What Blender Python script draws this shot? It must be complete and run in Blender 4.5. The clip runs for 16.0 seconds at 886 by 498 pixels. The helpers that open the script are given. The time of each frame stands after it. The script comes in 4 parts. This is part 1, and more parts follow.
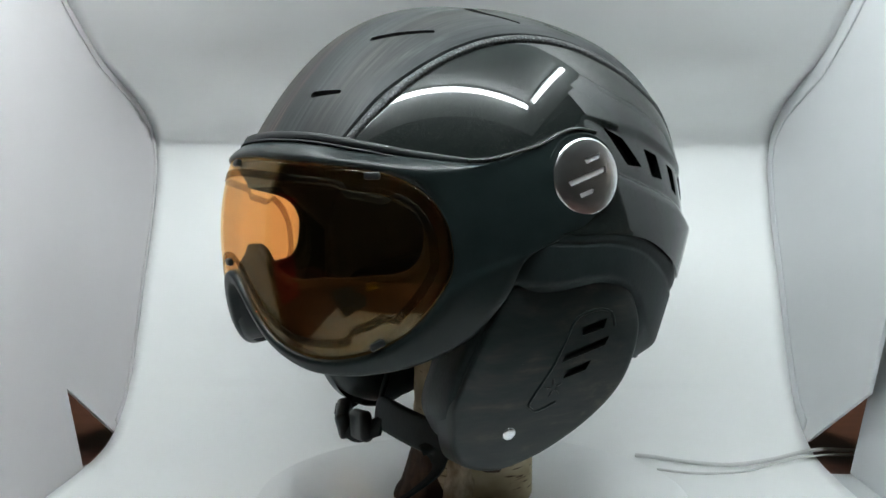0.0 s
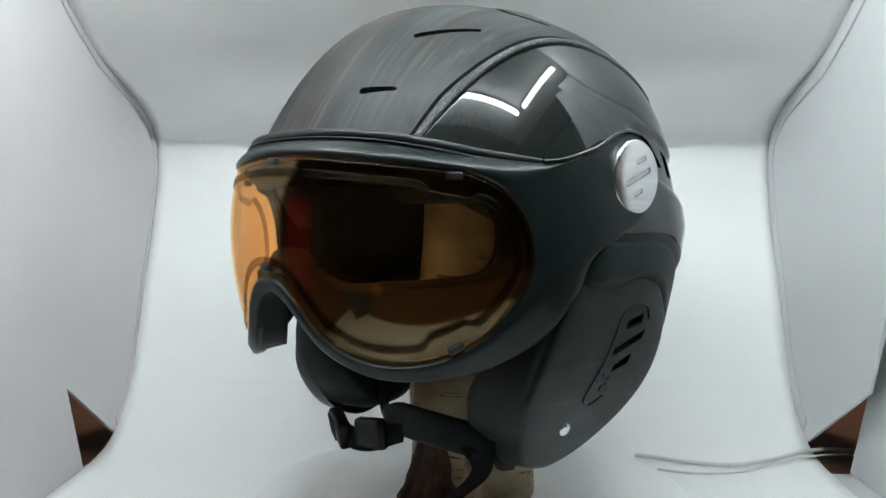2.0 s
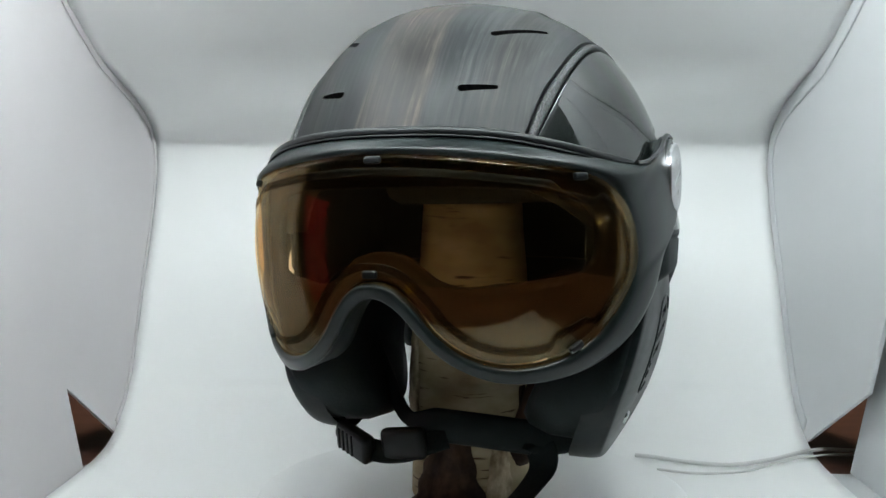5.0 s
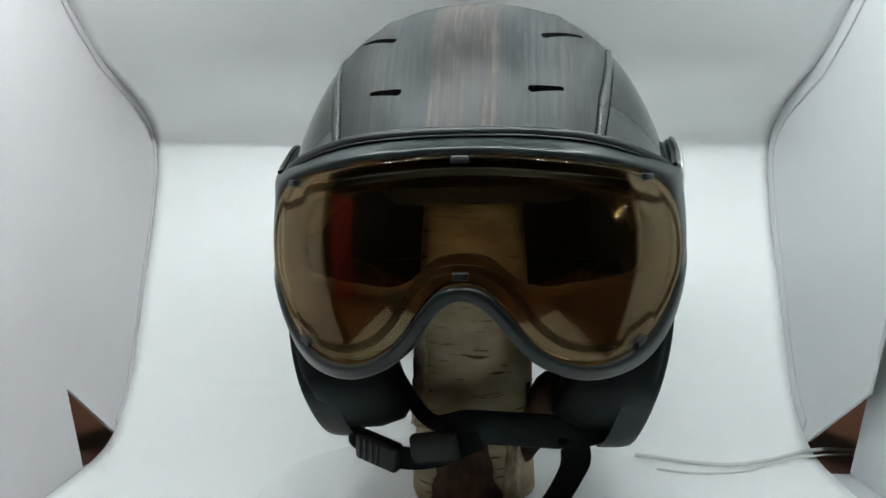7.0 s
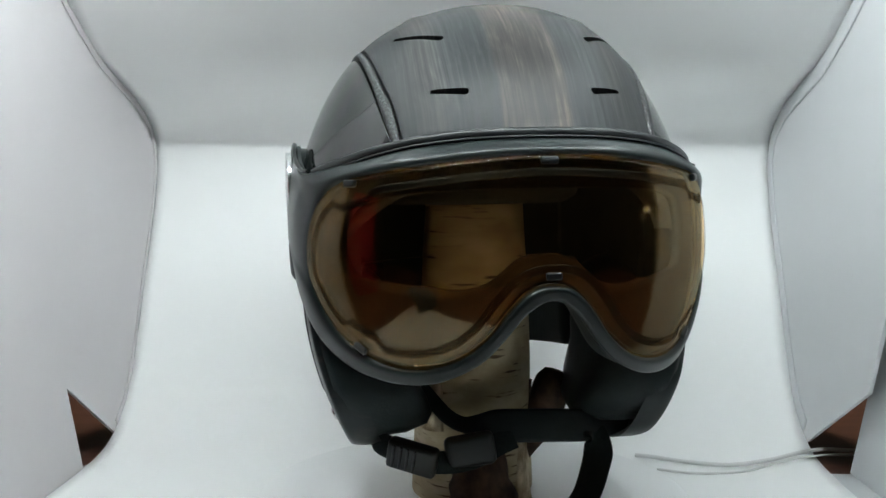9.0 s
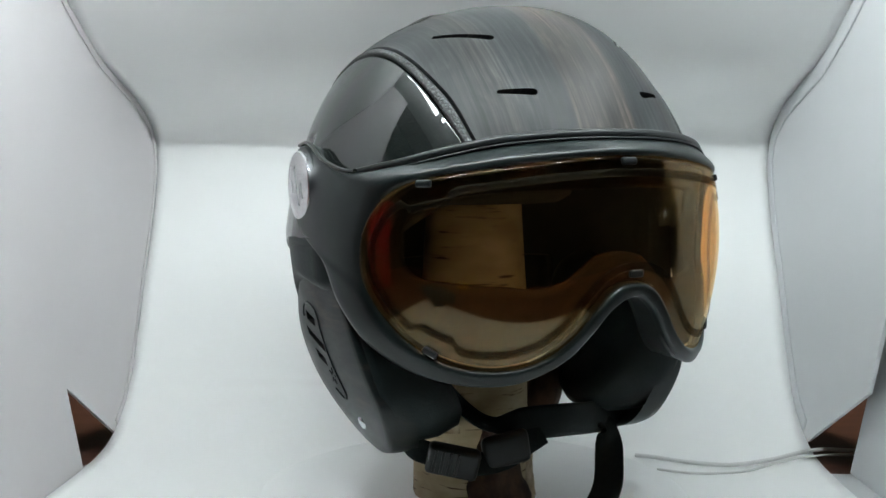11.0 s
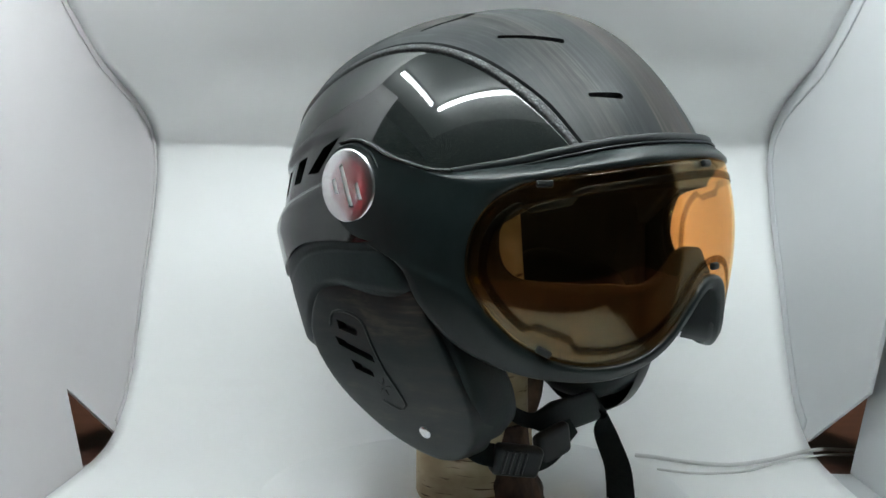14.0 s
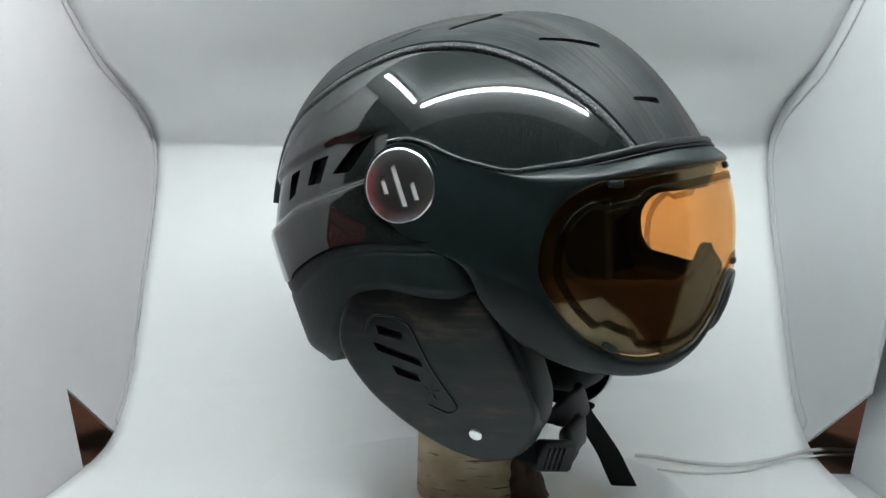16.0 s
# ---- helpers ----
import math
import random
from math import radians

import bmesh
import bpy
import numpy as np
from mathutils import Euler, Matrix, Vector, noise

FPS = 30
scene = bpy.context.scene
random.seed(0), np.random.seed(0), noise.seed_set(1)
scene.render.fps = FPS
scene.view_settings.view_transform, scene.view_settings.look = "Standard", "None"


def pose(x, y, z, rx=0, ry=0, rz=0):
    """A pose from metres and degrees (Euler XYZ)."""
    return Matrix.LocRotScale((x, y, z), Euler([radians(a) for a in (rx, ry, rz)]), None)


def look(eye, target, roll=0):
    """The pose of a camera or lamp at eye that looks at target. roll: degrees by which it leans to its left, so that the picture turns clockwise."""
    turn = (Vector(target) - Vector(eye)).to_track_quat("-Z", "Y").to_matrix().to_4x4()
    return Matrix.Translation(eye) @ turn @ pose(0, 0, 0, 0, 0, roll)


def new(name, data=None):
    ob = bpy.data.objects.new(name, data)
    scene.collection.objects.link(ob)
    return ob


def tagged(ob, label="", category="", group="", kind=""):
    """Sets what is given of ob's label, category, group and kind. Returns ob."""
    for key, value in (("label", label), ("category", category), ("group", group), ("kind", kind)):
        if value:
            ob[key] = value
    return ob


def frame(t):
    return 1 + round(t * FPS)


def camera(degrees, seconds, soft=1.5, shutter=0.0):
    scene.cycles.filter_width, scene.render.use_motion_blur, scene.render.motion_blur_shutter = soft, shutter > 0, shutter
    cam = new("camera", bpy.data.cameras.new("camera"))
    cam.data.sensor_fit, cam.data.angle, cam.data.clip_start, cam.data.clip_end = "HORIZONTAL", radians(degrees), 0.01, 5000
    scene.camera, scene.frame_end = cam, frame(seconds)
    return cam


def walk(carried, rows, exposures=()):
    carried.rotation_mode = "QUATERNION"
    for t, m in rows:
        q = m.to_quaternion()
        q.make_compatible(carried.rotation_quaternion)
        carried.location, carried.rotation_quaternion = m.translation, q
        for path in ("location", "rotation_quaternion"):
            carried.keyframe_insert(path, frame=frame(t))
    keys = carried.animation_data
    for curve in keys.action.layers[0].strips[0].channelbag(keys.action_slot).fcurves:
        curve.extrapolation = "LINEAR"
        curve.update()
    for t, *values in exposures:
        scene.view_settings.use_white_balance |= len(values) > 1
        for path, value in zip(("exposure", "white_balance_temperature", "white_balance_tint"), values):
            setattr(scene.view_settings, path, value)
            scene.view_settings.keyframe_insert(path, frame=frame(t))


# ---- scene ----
cam = camera(50.98, 16.0)
EYE = (0.0, -0.64, 0.235)
VIEW = look(EYE, (EYE[0] - 0.03299, EYE[1] + 0.9970, EYE[2] - 0.06952), 0.13)
walk(cam, [(0.0, VIEW), (16.0, VIEW)], [(0.0, 0.0, 6500, 10), (16.0, 0.0, 6500, 10)])

# ---- light: the LED bars light the box, an added fill lamp the dim room ----
LED_POWER = 146.0
world = bpy.data.worlds.new("world")
world.use_nodes = True
world.node_tree.nodes["Background"].inputs[0].default_value = (0.75, 0.85, 1.0, 1)
world.node_tree.nodes["Background"].inputs[1].default_value = 0.05
scene.world = world


# ---- materials ----
def material(name, base=(0.5, 0.5, 0.5), rough=0.5, metal=0.0, coat=0.0, spec=0.5):
    m = bpy.data.materials.new(name)
    m.use_nodes = True
    b = m.node_tree.nodes["Principled BSDF"]
    b.inputs["Base Color"].default_value = (*base, 1)
    b.inputs["Roughness"].default_value = rough
    b.inputs["Metallic"].default_value = metal
    b.inputs["Coat Weight"].default_value = coat
    b.inputs["Coat Roughness"].default_value = 0.03
    b.inputs["Specular IOR Level"].default_value = spec
    return m


def node(m, kind, **values):
    n = m.node_tree.nodes.new(kind)
    for k, v in values.items():
        n.inputs[k.replace("_", " ")].default_value = v
    return n


def link(m, a, b):
    m.node_tree.links.new(a, b)


def bsdf(m):
    return m.node_tree.nodes["Principled BSDF"]


def coords(m, scale=(1, 1, 1)):
    tc, mp = node(m, "ShaderNodeTexCoord"), node(m, "ShaderNodeMapping", Scale=scale)
    link(m, tc.outputs["Object"], mp.inputs["Vector"])
    return mp.outputs["Vector"]


def ramp(m, fac, stops):
    r = m.node_tree.nodes.new("ShaderNodeValToRGB")
    e = r.color_ramp.elements
    e[0].position, e[0].color = stops[0][0], (*stops[0][1], 1)
    e[1].position, e[1].color = stops[-1][0], (*stops[-1][1], 1)
    for p, c in stops[1:-1]:
        e.new(p).color = (*c, 1)
    link(m, fac, r.inputs["Fac"])
    return r.outputs["Color"]


def bump(m, height, strength=0.3, distance=0.001):
    b = node(m, "ShaderNodeBump", Strength=strength, Distance=distance)
    link(m, height, b.inputs["Height"])
    link(m, b.outputs["Normal"], bsdf(m).inputs["Normal"])


def noisy(name, c0, c1, rough, scale=(30, 30, 30), detail=6, bump_scale=0, bump_strength=0.2, **kw):
    m = material(name, c0, rough, **kw)
    n = node(m, "ShaderNodeTexNoise", Scale=1.0, Detail=detail, Roughness=0.6)
    link(m, coords(m, scale), n.inputs["Vector"])
    link(m, ramp(m, n.outputs["Fac"], [(0.3, c0), (0.7, c1)]), bsdf(m).inputs["Base Color"])
    if bump_scale:
        f = node(m, "ShaderNodeTexNoise", Scale=bump_scale, Detail=3.0)
        link(m, coords(m), f.inputs["Vector"])
        bump(m, f.outputs["Fac"], bump_strength, 0.0006)
    return m


def make_lens(name, tint, rough, coat, edge):
    m = bpy.data.materials.new(name)
    m.use_nodes = True
    t = m.node_tree
    t.nodes.remove(bsdf(m))
    tr = node(m, "ShaderNodeBsdfTransparent", Color=(*tint, 1))
    gl = node(m, "ShaderNodeBsdfGlossy", Color=(1.0, 0.95, 0.68, 1), Roughness=rough)
    facing = node(m, "ShaderNodeLayerWeight", Blend=0.5)
    mx = node(m, "ShaderNodeMixShader")
    power, scale = node(m, "ShaderNodeMath"), node(m, "ShaderNodeMath")
    power.operation, scale.operation = "POWER", "MULTIPLY_ADD"
    power.inputs[1].default_value = 4.0
    scale.inputs[1].default_value, scale.inputs[2].default_value = edge, coat
    link(m, facing.outputs["Facing"], power.inputs[0])
    link(m, power.outputs[0], scale.inputs[0])
    link(m, scale.outputs[0], mx.inputs[0])
    link(m, tr.outputs[0], mx.inputs[1])
    link(m, gl.outputs[0], mx.inputs[2])
    link(m, mx.outputs[0], t.nodes["Material Output"].inputs["Surface"])
    return m


def make_wood_shell(name, tones, rough, fine_scale, broad_scale, planks=()):
    """Streaky wood print under a matt varnish; tones run from the dark pores to the pale streaks."""
    m = material(name, tones[0], rough, spec=0.24)
    warp = node(m, "ShaderNodeTexNoise", Scale=14.0, Detail=2.0)
    link(m, coords(m), warp.inputs["Vector"])
    def streaks(scale, detail, bend):
        shift = m.node_tree.nodes.new("ShaderNodeVectorMath")
        shift.operation = "MULTIPLY_ADD"
        shift.inputs[1].default_value = (bend, bend, bend)
        link(m, warp.outputs["Color"], shift.inputs[0])
        link(m, coords(m, scale), shift.inputs[2])
        n = node(m, "ShaderNodeTexNoise", Scale=1.0, Detail=detail, Roughness=0.65)
        link(m, shift.outputs[0], n.inputs["Vector"])
        return n.outputs["Fac"]
    fine, broad = streaks(fine_scale, 6.0, 2.0), streaks(broad_scale, 3.0, 2.0)
    mixed = node(m, "ShaderNodeMath")
    mixed.operation = "MULTIPLY"
    link(m, fine, mixed.inputs[0])
    link(m, broad, mixed.inputs[1])
    tone = ramp(m, mixed.outputs[0], list(zip((0.13, 0.22, 0.31, 0.44), tones)))
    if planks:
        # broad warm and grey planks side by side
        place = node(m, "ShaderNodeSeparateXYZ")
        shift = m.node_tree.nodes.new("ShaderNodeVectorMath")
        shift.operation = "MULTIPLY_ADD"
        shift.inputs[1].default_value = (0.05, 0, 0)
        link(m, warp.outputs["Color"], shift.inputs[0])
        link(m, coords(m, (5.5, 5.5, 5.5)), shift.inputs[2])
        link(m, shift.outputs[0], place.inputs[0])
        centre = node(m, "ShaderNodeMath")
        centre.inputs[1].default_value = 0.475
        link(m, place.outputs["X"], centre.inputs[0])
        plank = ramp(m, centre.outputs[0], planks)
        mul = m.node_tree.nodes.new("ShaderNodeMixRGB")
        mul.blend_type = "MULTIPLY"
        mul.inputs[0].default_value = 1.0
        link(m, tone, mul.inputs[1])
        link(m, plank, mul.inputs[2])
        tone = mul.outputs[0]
    link(m, tone, bsdf(m).inputs["Base Color"])
    link(m, ramp(m, broad, [(0.3, (rough - 0.06,) * 3), (0.7, (rough + 0.1,) * 3)]), bsdf(m).inputs["Roughness"])
    bump(m, fine, 0.12, 0.0004)
    return m


def make_gloss():
    m = material("flaked_gloss_black", (0.004, 0.004, 0.005), 0.35, coat=0.85, spec=0.04)
    v = node(m, "ShaderNodeTexVoronoi", Scale=3600.0)
    link(m, coords(m), v.inputs["Vector"])
    link(m, ramp(m, v.outputs["Color"], [(0.0, (0.0055, 0.0078, 0.0075)), (0.84, (0.0062, 0.0085, 0.008)), (0.97, (0.05, 0.046, 0.034))]), bsdf(m).inputs["Base Color"])
    return m


def make_birch():
    m = material("peeled_birch", (0.4, 0.3, 0.2), 0.75)
    n = node(m, "ShaderNodeTexNoise", Scale=1.0, Detail=6.0)
    link(m, coords(m, (30, 30, 55)), n.inputs["Vector"])
    marks = node(m, "ShaderNodeTexNoise", Scale=1.0, Detail=2.0)
    link(m, coords(m, (45, 45, 420)), marks.inputs["Vector"])
    c = ramp(m, n.outputs["Fac"], [(0.25, (0.25, 0.19, 0.105)), (0.5, (0.40, 0.325, 0.20)), (0.75, (0.56, 0.475, 0.33))])
    d = ramp(m, marks.outputs["Fac"], [(0.28, (0.2, 0.14, 0.1)), (0.38, (1, 1, 1))])
    mx = m.node_tree.nodes.new("ShaderNodeMixRGB")
    mx.blend_type = "MULTIPLY"
    mx.inputs[0].default_value = 1.0
    link(m, c, mx.inputs[1])
    link(m, d, mx.inputs[2])
    link(m, mx.outputs[0], bsdf(m).inputs["Base Color"])
    bump(m, n.outputs["Fac"], 0.5, 0.002)
    return m


def make_leather():
    m = material("cracked_leather_trim", (0.05, 0.05, 0.05), 0.5)
    v = node(m, "ShaderNodeTexVoronoi", Scale=420.0)
    v.feature = "DISTANCE_TO_EDGE"
    link(m, coords(m), v.inputs["Vector"])
    link(m, ramp(m, v.outputs["Distance"], [(0.04, (0.004, 0.004, 0.004)), (0.2, (0.036, 0.041, 0.042))]), bsdf(m).inputs["Base Color"])
    bump(m, v.outputs["Distance"], 0.8, 0.001)
    return m


def make_glow(name, colour, strength):
    m = material(name, (0.9, 0.9, 0.9), 0.5)
    bsdf(m).inputs["Emission Color"].default_value = (*colour, 1)
    bsdf(m).inputs["Emission Strength"].default_value = strength
    return m


WHITE = noisy("white_sheet", (0.92, 0.93, 0.925), (0.94, 0.95, 0.945), 0.6, (5, 5, 5), 3, 30, 0.12)
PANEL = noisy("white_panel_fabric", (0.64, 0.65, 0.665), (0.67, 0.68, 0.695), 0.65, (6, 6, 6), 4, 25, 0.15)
# left copy of the panel fabric, with pinkish ambient light in its colour
PANEL_PINK_LIT = noisy("white_panel_fabric_pink_lit", (0.60, 0.57, 0.585), (0.63, 0.60, 0.615), 0.65, (6, 6, 6), 4, 25, 0.15)
# greyed copy of the panel fabric, so the unseen top reflects less haze
TOP_CLOTH = noisy("dimmed_top_fabric", (0.42, 0.43, 0.43), (0.47, 0.48, 0.48), 0.7, (6, 6, 6), 4, 25, 0.15)
DISC_WHITE = noisy("white_turntable_plastic", (0.88, 0.89, 0.89), (0.91, 0.92, 0.92), 0.45, (12, 12, 12))
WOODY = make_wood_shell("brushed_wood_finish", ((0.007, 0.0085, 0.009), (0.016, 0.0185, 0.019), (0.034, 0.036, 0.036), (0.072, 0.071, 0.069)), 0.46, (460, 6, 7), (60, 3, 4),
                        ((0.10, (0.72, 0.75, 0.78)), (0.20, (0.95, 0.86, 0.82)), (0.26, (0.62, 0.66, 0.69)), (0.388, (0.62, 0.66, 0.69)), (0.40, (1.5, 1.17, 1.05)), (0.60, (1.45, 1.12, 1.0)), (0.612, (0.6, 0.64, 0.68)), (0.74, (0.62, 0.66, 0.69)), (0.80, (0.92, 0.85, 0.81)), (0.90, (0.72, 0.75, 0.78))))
PAD_WOOD = make_wood_shell("dark_wood_finish", ((0.0058, 0.0098, 0.0100), (0.0095, 0.0142, 0.0142), (0.018, 0.0200, 0.0188), (0.054, 0.045, 0.037)), 0.36, (30, 30, 170), (12, 10, 40))
GLOSS = make_gloss()
BLACK = noisy("satin_black_plastic", (0.0056, 0.0094, 0.0095), (0.0092, 0.0142, 0.0142), 0.30, (60, 60, 60), 5, 900, 0.06, spec=0.22)
RUBBER = noisy("black_rubber", (0.0035, 0.005, 0.0055), (0.007, 0.0095, 0.0105), 0.42, (50, 50, 50), 4, 700, 0.1, spec=0.3)
SOFT = noisy("black_padding", (0.0062, 0.0106, 0.0110), (0.0102, 0.0162, 0.0166), 0.5, (70, 70, 70), 5, 500, 0.3, spec=0.2)
LINER = noisy("black_foam_liner", (0.026, 0.029, 0.025), (0.040, 0.043, 0.037), 0.85, (80, 80, 80), 4, 400, 0.3, spec=0.15)
WEB = noisy("black_woven_webbing", (0.006, 0.0100, 0.0104), (0.0100, 0.0150, 0.0154), 0.8, (300, 300, 300), 3, 1500, 0.6, spec=0.15)
METAL = noisy("brushed_steel", (0.66, 0.67, 0.68), (0.80, 0.81, 0.82), 0.27, (40, 40, 600), 4, metal=1.0)
SLIT_GLINT = noisy("slit_glint_metal", (0.78, 0.79, 0.79), (0.88, 0.89, 0.89), 0.6, (60, 60, 60), 4, metal=0.6)
LENS = make_lens("orange_tinted_lens", (0.955, 0.755, 0.545), 0.012, 0.050, 0.38)
BAND = make_lens("dark_lens_border", (0.74, 0.70, 0.66), 0.4, 0.004, 0.03)
FOAM = noisy("charcoal_face_foam", (0.011, 0.012, 0.011), (0.017, 0.018, 0.016), 0.9, (90, 90, 90), 4, 500, 0.3, spec=0.15)
BIRCH = make_birch()
BARK = noisy("dark_brown_bark", (0.018, 0.010, 0.007), (0.12, 0.07, 0.045), 0.9, (70, 70, 45), 8, 160, 0.9)
FRAYED = noisy("pale_frayed_bark", (0.16, 0.10, 0.045), (0.66, 0.56, 0.40), 0.9, (90, 90, 60), 8, 220, 0.9)
LEATHER = make_leather()
LED = make_glow("led_bar_light", (0.90, 0.99, 1.0), LED_POWER)
LED_SIDE = make_glow("side_led_bar_light", (0.90, 0.99, 1.0), LED_POWER * 0.45)
GLOW = make_glow("warm_fill_and_bulb_glow", (1.0, 0.86, 0.7), 70.0)
CABLE = material("white_cable_plastic", (0.75, 0.75, 0.74), 0.4)
TABLE = noisy("reddish_brown_tabletop", (0.10, 0.045, 0.032), (0.17, 0.08, 0.055), 0.4, (3, 40, 40), 6)
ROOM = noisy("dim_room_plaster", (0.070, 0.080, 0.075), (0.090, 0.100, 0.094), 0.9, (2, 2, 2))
RED = noisy("red_cloth", (0.28, 0.010, 0.018), (0.34, 0.016, 0.024), 0.8, (20, 20, 20))
YELLOW = noisy("yellow_tape", (0.5, 0.33, 0.02), (0.6, 0.4, 0.04), 0.4, (30, 30, 30))
BLUE = noisy("blue_card", (0.015, 0.05, 0.09), (0.025, 0.07, 0.12), 0.5, (20, 20, 20))


# ---- mesh helpers ----
def mesh_from(name, verts, faces, mat, smooth=True):
    me = bpy.data.meshes.new(name)
    me.from_pydata([tuple(map(float, v)) for v in verts], [], faces)
    me.materials.append(mat)
    if smooth:
        me.polygons.foreach_set("use_smooth", [True] * len(me.polygons))
    me.update()
    return me


def put(name, me, parent=None, label=""):
    ob = new(name, me)
    if parent is not None:
        ob.parent = parent
    if label:
        tagged(ob, label)
    return ob


def part(name, bm, mat, parent, label="", smooth=True):
    me = bpy.data.meshes.new(name)
    bmesh.ops.recalc_face_normals(bm, faces=bm.faces)
    bm.to_mesh(me)
    bm.free()
    me.materials.append(mat)
    if smooth:
        me.polygons.foreach_set("use_smooth", [True] * len(me.polygons))
    return put(name, me, parent, label)


def box_bm(size, centre=(0, 0, 0), bevel=0.0, m=None):
    bm = bmesh.new()
    bmesh.ops.create_cube(bm, size=1.0, matrix=Matrix.Translation(centre) @ Matrix.Diagonal((*size, 1)))
    if bevel:
        bmesh.ops.bevel(bm, geom=bm.edges[:], offset=bevel, segments=3, profile=0.5, affect="EDGES")
    if m is not None:
        bm.transform(m)
    return bm


def spline(points, count, closed=False):
    """count points along a Catmull-Rom curve through the given ones."""
    p = np.asarray(points, float)
    n = len(p)
    q = np.vstack([p[-1], p, p[0], p[1]]) if closed else np.vstack([2 * p[0] - p[1], p, 2 * p[-1] - p[-2]])
    u = np.linspace(0, n if closed else n - 1, count, endpoint=not closed)
    i = np.minimum(u.astype(int), (n if closed else n - 1) - 1)
    f = (u - i)[:, None]
    a, b, c, d = q[i], q[i + 1], q[i + 2], q[i + 3]
    return 0.5 * (2 * b + (c - a) * f + (2 * a - 5 * b + 4 * c - d) * f**2 + (3 * b - a - 3 * c + d) * f**3)


def slab(name, top, low, mat, wrap=False):
    """A closed sheet from two grids (rows, columns, 3) of outer and inner points. wrap: the columns close into a ring."""
    r, c = top.shape[:2]
    verts = np.vstack([top.reshape(-1, 3), low.reshape(-1, 3)])
    faces, k = [], r * c
    cols = c if wrap else c - 1
    for i in range(r - 1):
        for j in range(cols):
            a, b, d, e = i * c + j, i * c + (j + 1) % c, (i + 1) * c + (j + 1) % c, (i + 1) * c + j
            faces += [(a, b, d, e), (k + e, k + d, k + b, k + a)]
    for j in range(cols):
        a, b = j, (j + 1) % c
        faces.append((b, a, k + a, k + b))
        a, b = (r - 1) * c + j, (r - 1) * c + (j + 1) % c
        faces.append((a, b, k + b, k + a))
    if not wrap:
        for i in range(r - 1):
            a, b = i * c, (i + 1) * c
            faces.append((a, b, k + b, k + a))
            a, b = i * c + c - 1, (i + 1) * c + c - 1
            faces.append((b, a, k + a, k + b))
    me = mesh_from(name, verts, faces, mat)
    bm = bmesh.new()
    bm.from_mesh(me)
    bmesh.ops.recalc_face_normals(bm, faces=bm.faces)
    bm.to_mesh(me)
    bm.free()
    return me


def sharpen(me, degrees=40):
    me.set_sharp_from_angle(angle=radians(degrees))
    return me


def prism(outline, lo, hi, axis=0):
    """A closed prism: a flat outline of (a, b) pairs, drawn out along an axis."""
    bm = bmesh.new()
    rows = []
    for w in (lo, hi):
        rows.append([bm.verts.new((w, a, b) if axis == 0 else (a, w, b) if axis == 1 else (a, b, w)) for a, b in outline])
    n = len(outline)
    bm.faces.new(rows[0])
    bm.faces.new(rows[1][::-1])
    for i in range(n):
        bm.faces.new((rows[0][i], rows[0][(i + 1) % n], rows[1][(i + 1) % n], rows[1][i]))
    bmesh.ops.recalc_face_normals(bm, faces=bm.faces)
    return bm


def cut(me, cutters):
    """The mesh with the closed cutters taken away."""
    ob = new("solid", me)
    tools = []
    for bm in cutters:
        cm = bpy.data.meshes.new("tool")
        bm.to_mesh(cm)
        bm.free()
        t = new("tool", cm)
        tools.append(t)
        mod = ob.modifiers.new("cut", "BOOLEAN")
        mod.operation, mod.solver, mod.object = "DIFFERENCE", "EXACT", t
    bpy.context.view_layer.update()
    done = bpy.data.meshes.new_from_object(ob.evaluated_get(bpy.context.evaluated_depsgraph_get()))
    for o in (ob, *tools):
        bpy.data.objects.remove(o)
    bm = bmesh.new()
    bm.from_mesh(done)
    bmesh.ops.triangulate(bm, faces=[f for f in bm.faces if len(f.verts) > 4], ngon_method="EAR_CLIP")
    bm.to_mesh(done)
    bm.free()
    done.polygons.foreach_set("use_smooth", [True] * len(done.polygons))
    return sharpen(done, 35)


def sweep(name, centre, across, width, thick, mat, rounded=True):
    """A strap along centre points, with the direction across it at each point."""
    c, a = np.asarray(centre, float), np.asarray(across, float)
    tang = np.gradient(c, axis=0)
    tang /= np.linalg.norm(tang, axis=1)[:, None]
    a = a - (a * tang).sum(1)[:, None] * tang
    a /= np.linalg.norm(a, axis=1)[:, None]
    nrm = np.cross(tang, a)
    w = np.broadcast_to(np.asarray(width, float), (len(c),))[:, None]
    h = np.broadcast_to(np.asarray(thick, float), (len(c),))[:, None]
    k = 16
    ring = []
    for i in range(k):
        u = 2 * math.pi * i / k
        e = 0.35 if rounded else 1.0
        x = math.copysign(abs(math.cos(u)) ** e, math.cos(u))
        y = math.copysign(abs(math.sin(u)) ** (0.6 if rounded else 1.0), math.sin(u))
        ring.append(c + a * w / 2 * x + nrm * h / 2 * y)
    g = np.stack(ring, 1)
    verts = g.reshape(-1, 3)
    n = len(c)
    faces = [(i * k + j, i * k + (j + 1) % k, (i + 1) * k + (j + 1) % k, (i + 1) * k + j) for i in range(n - 1) for j in range(k)]
    faces += [tuple(range(k))[::-1], tuple((n - 1) * k + j for j in range(k))]
    me = mesh_from(name, verts, faces, mat)
    return sharpen(me, 60)


# ---- the light box ----
CX, HALF = -0.015, 0.305


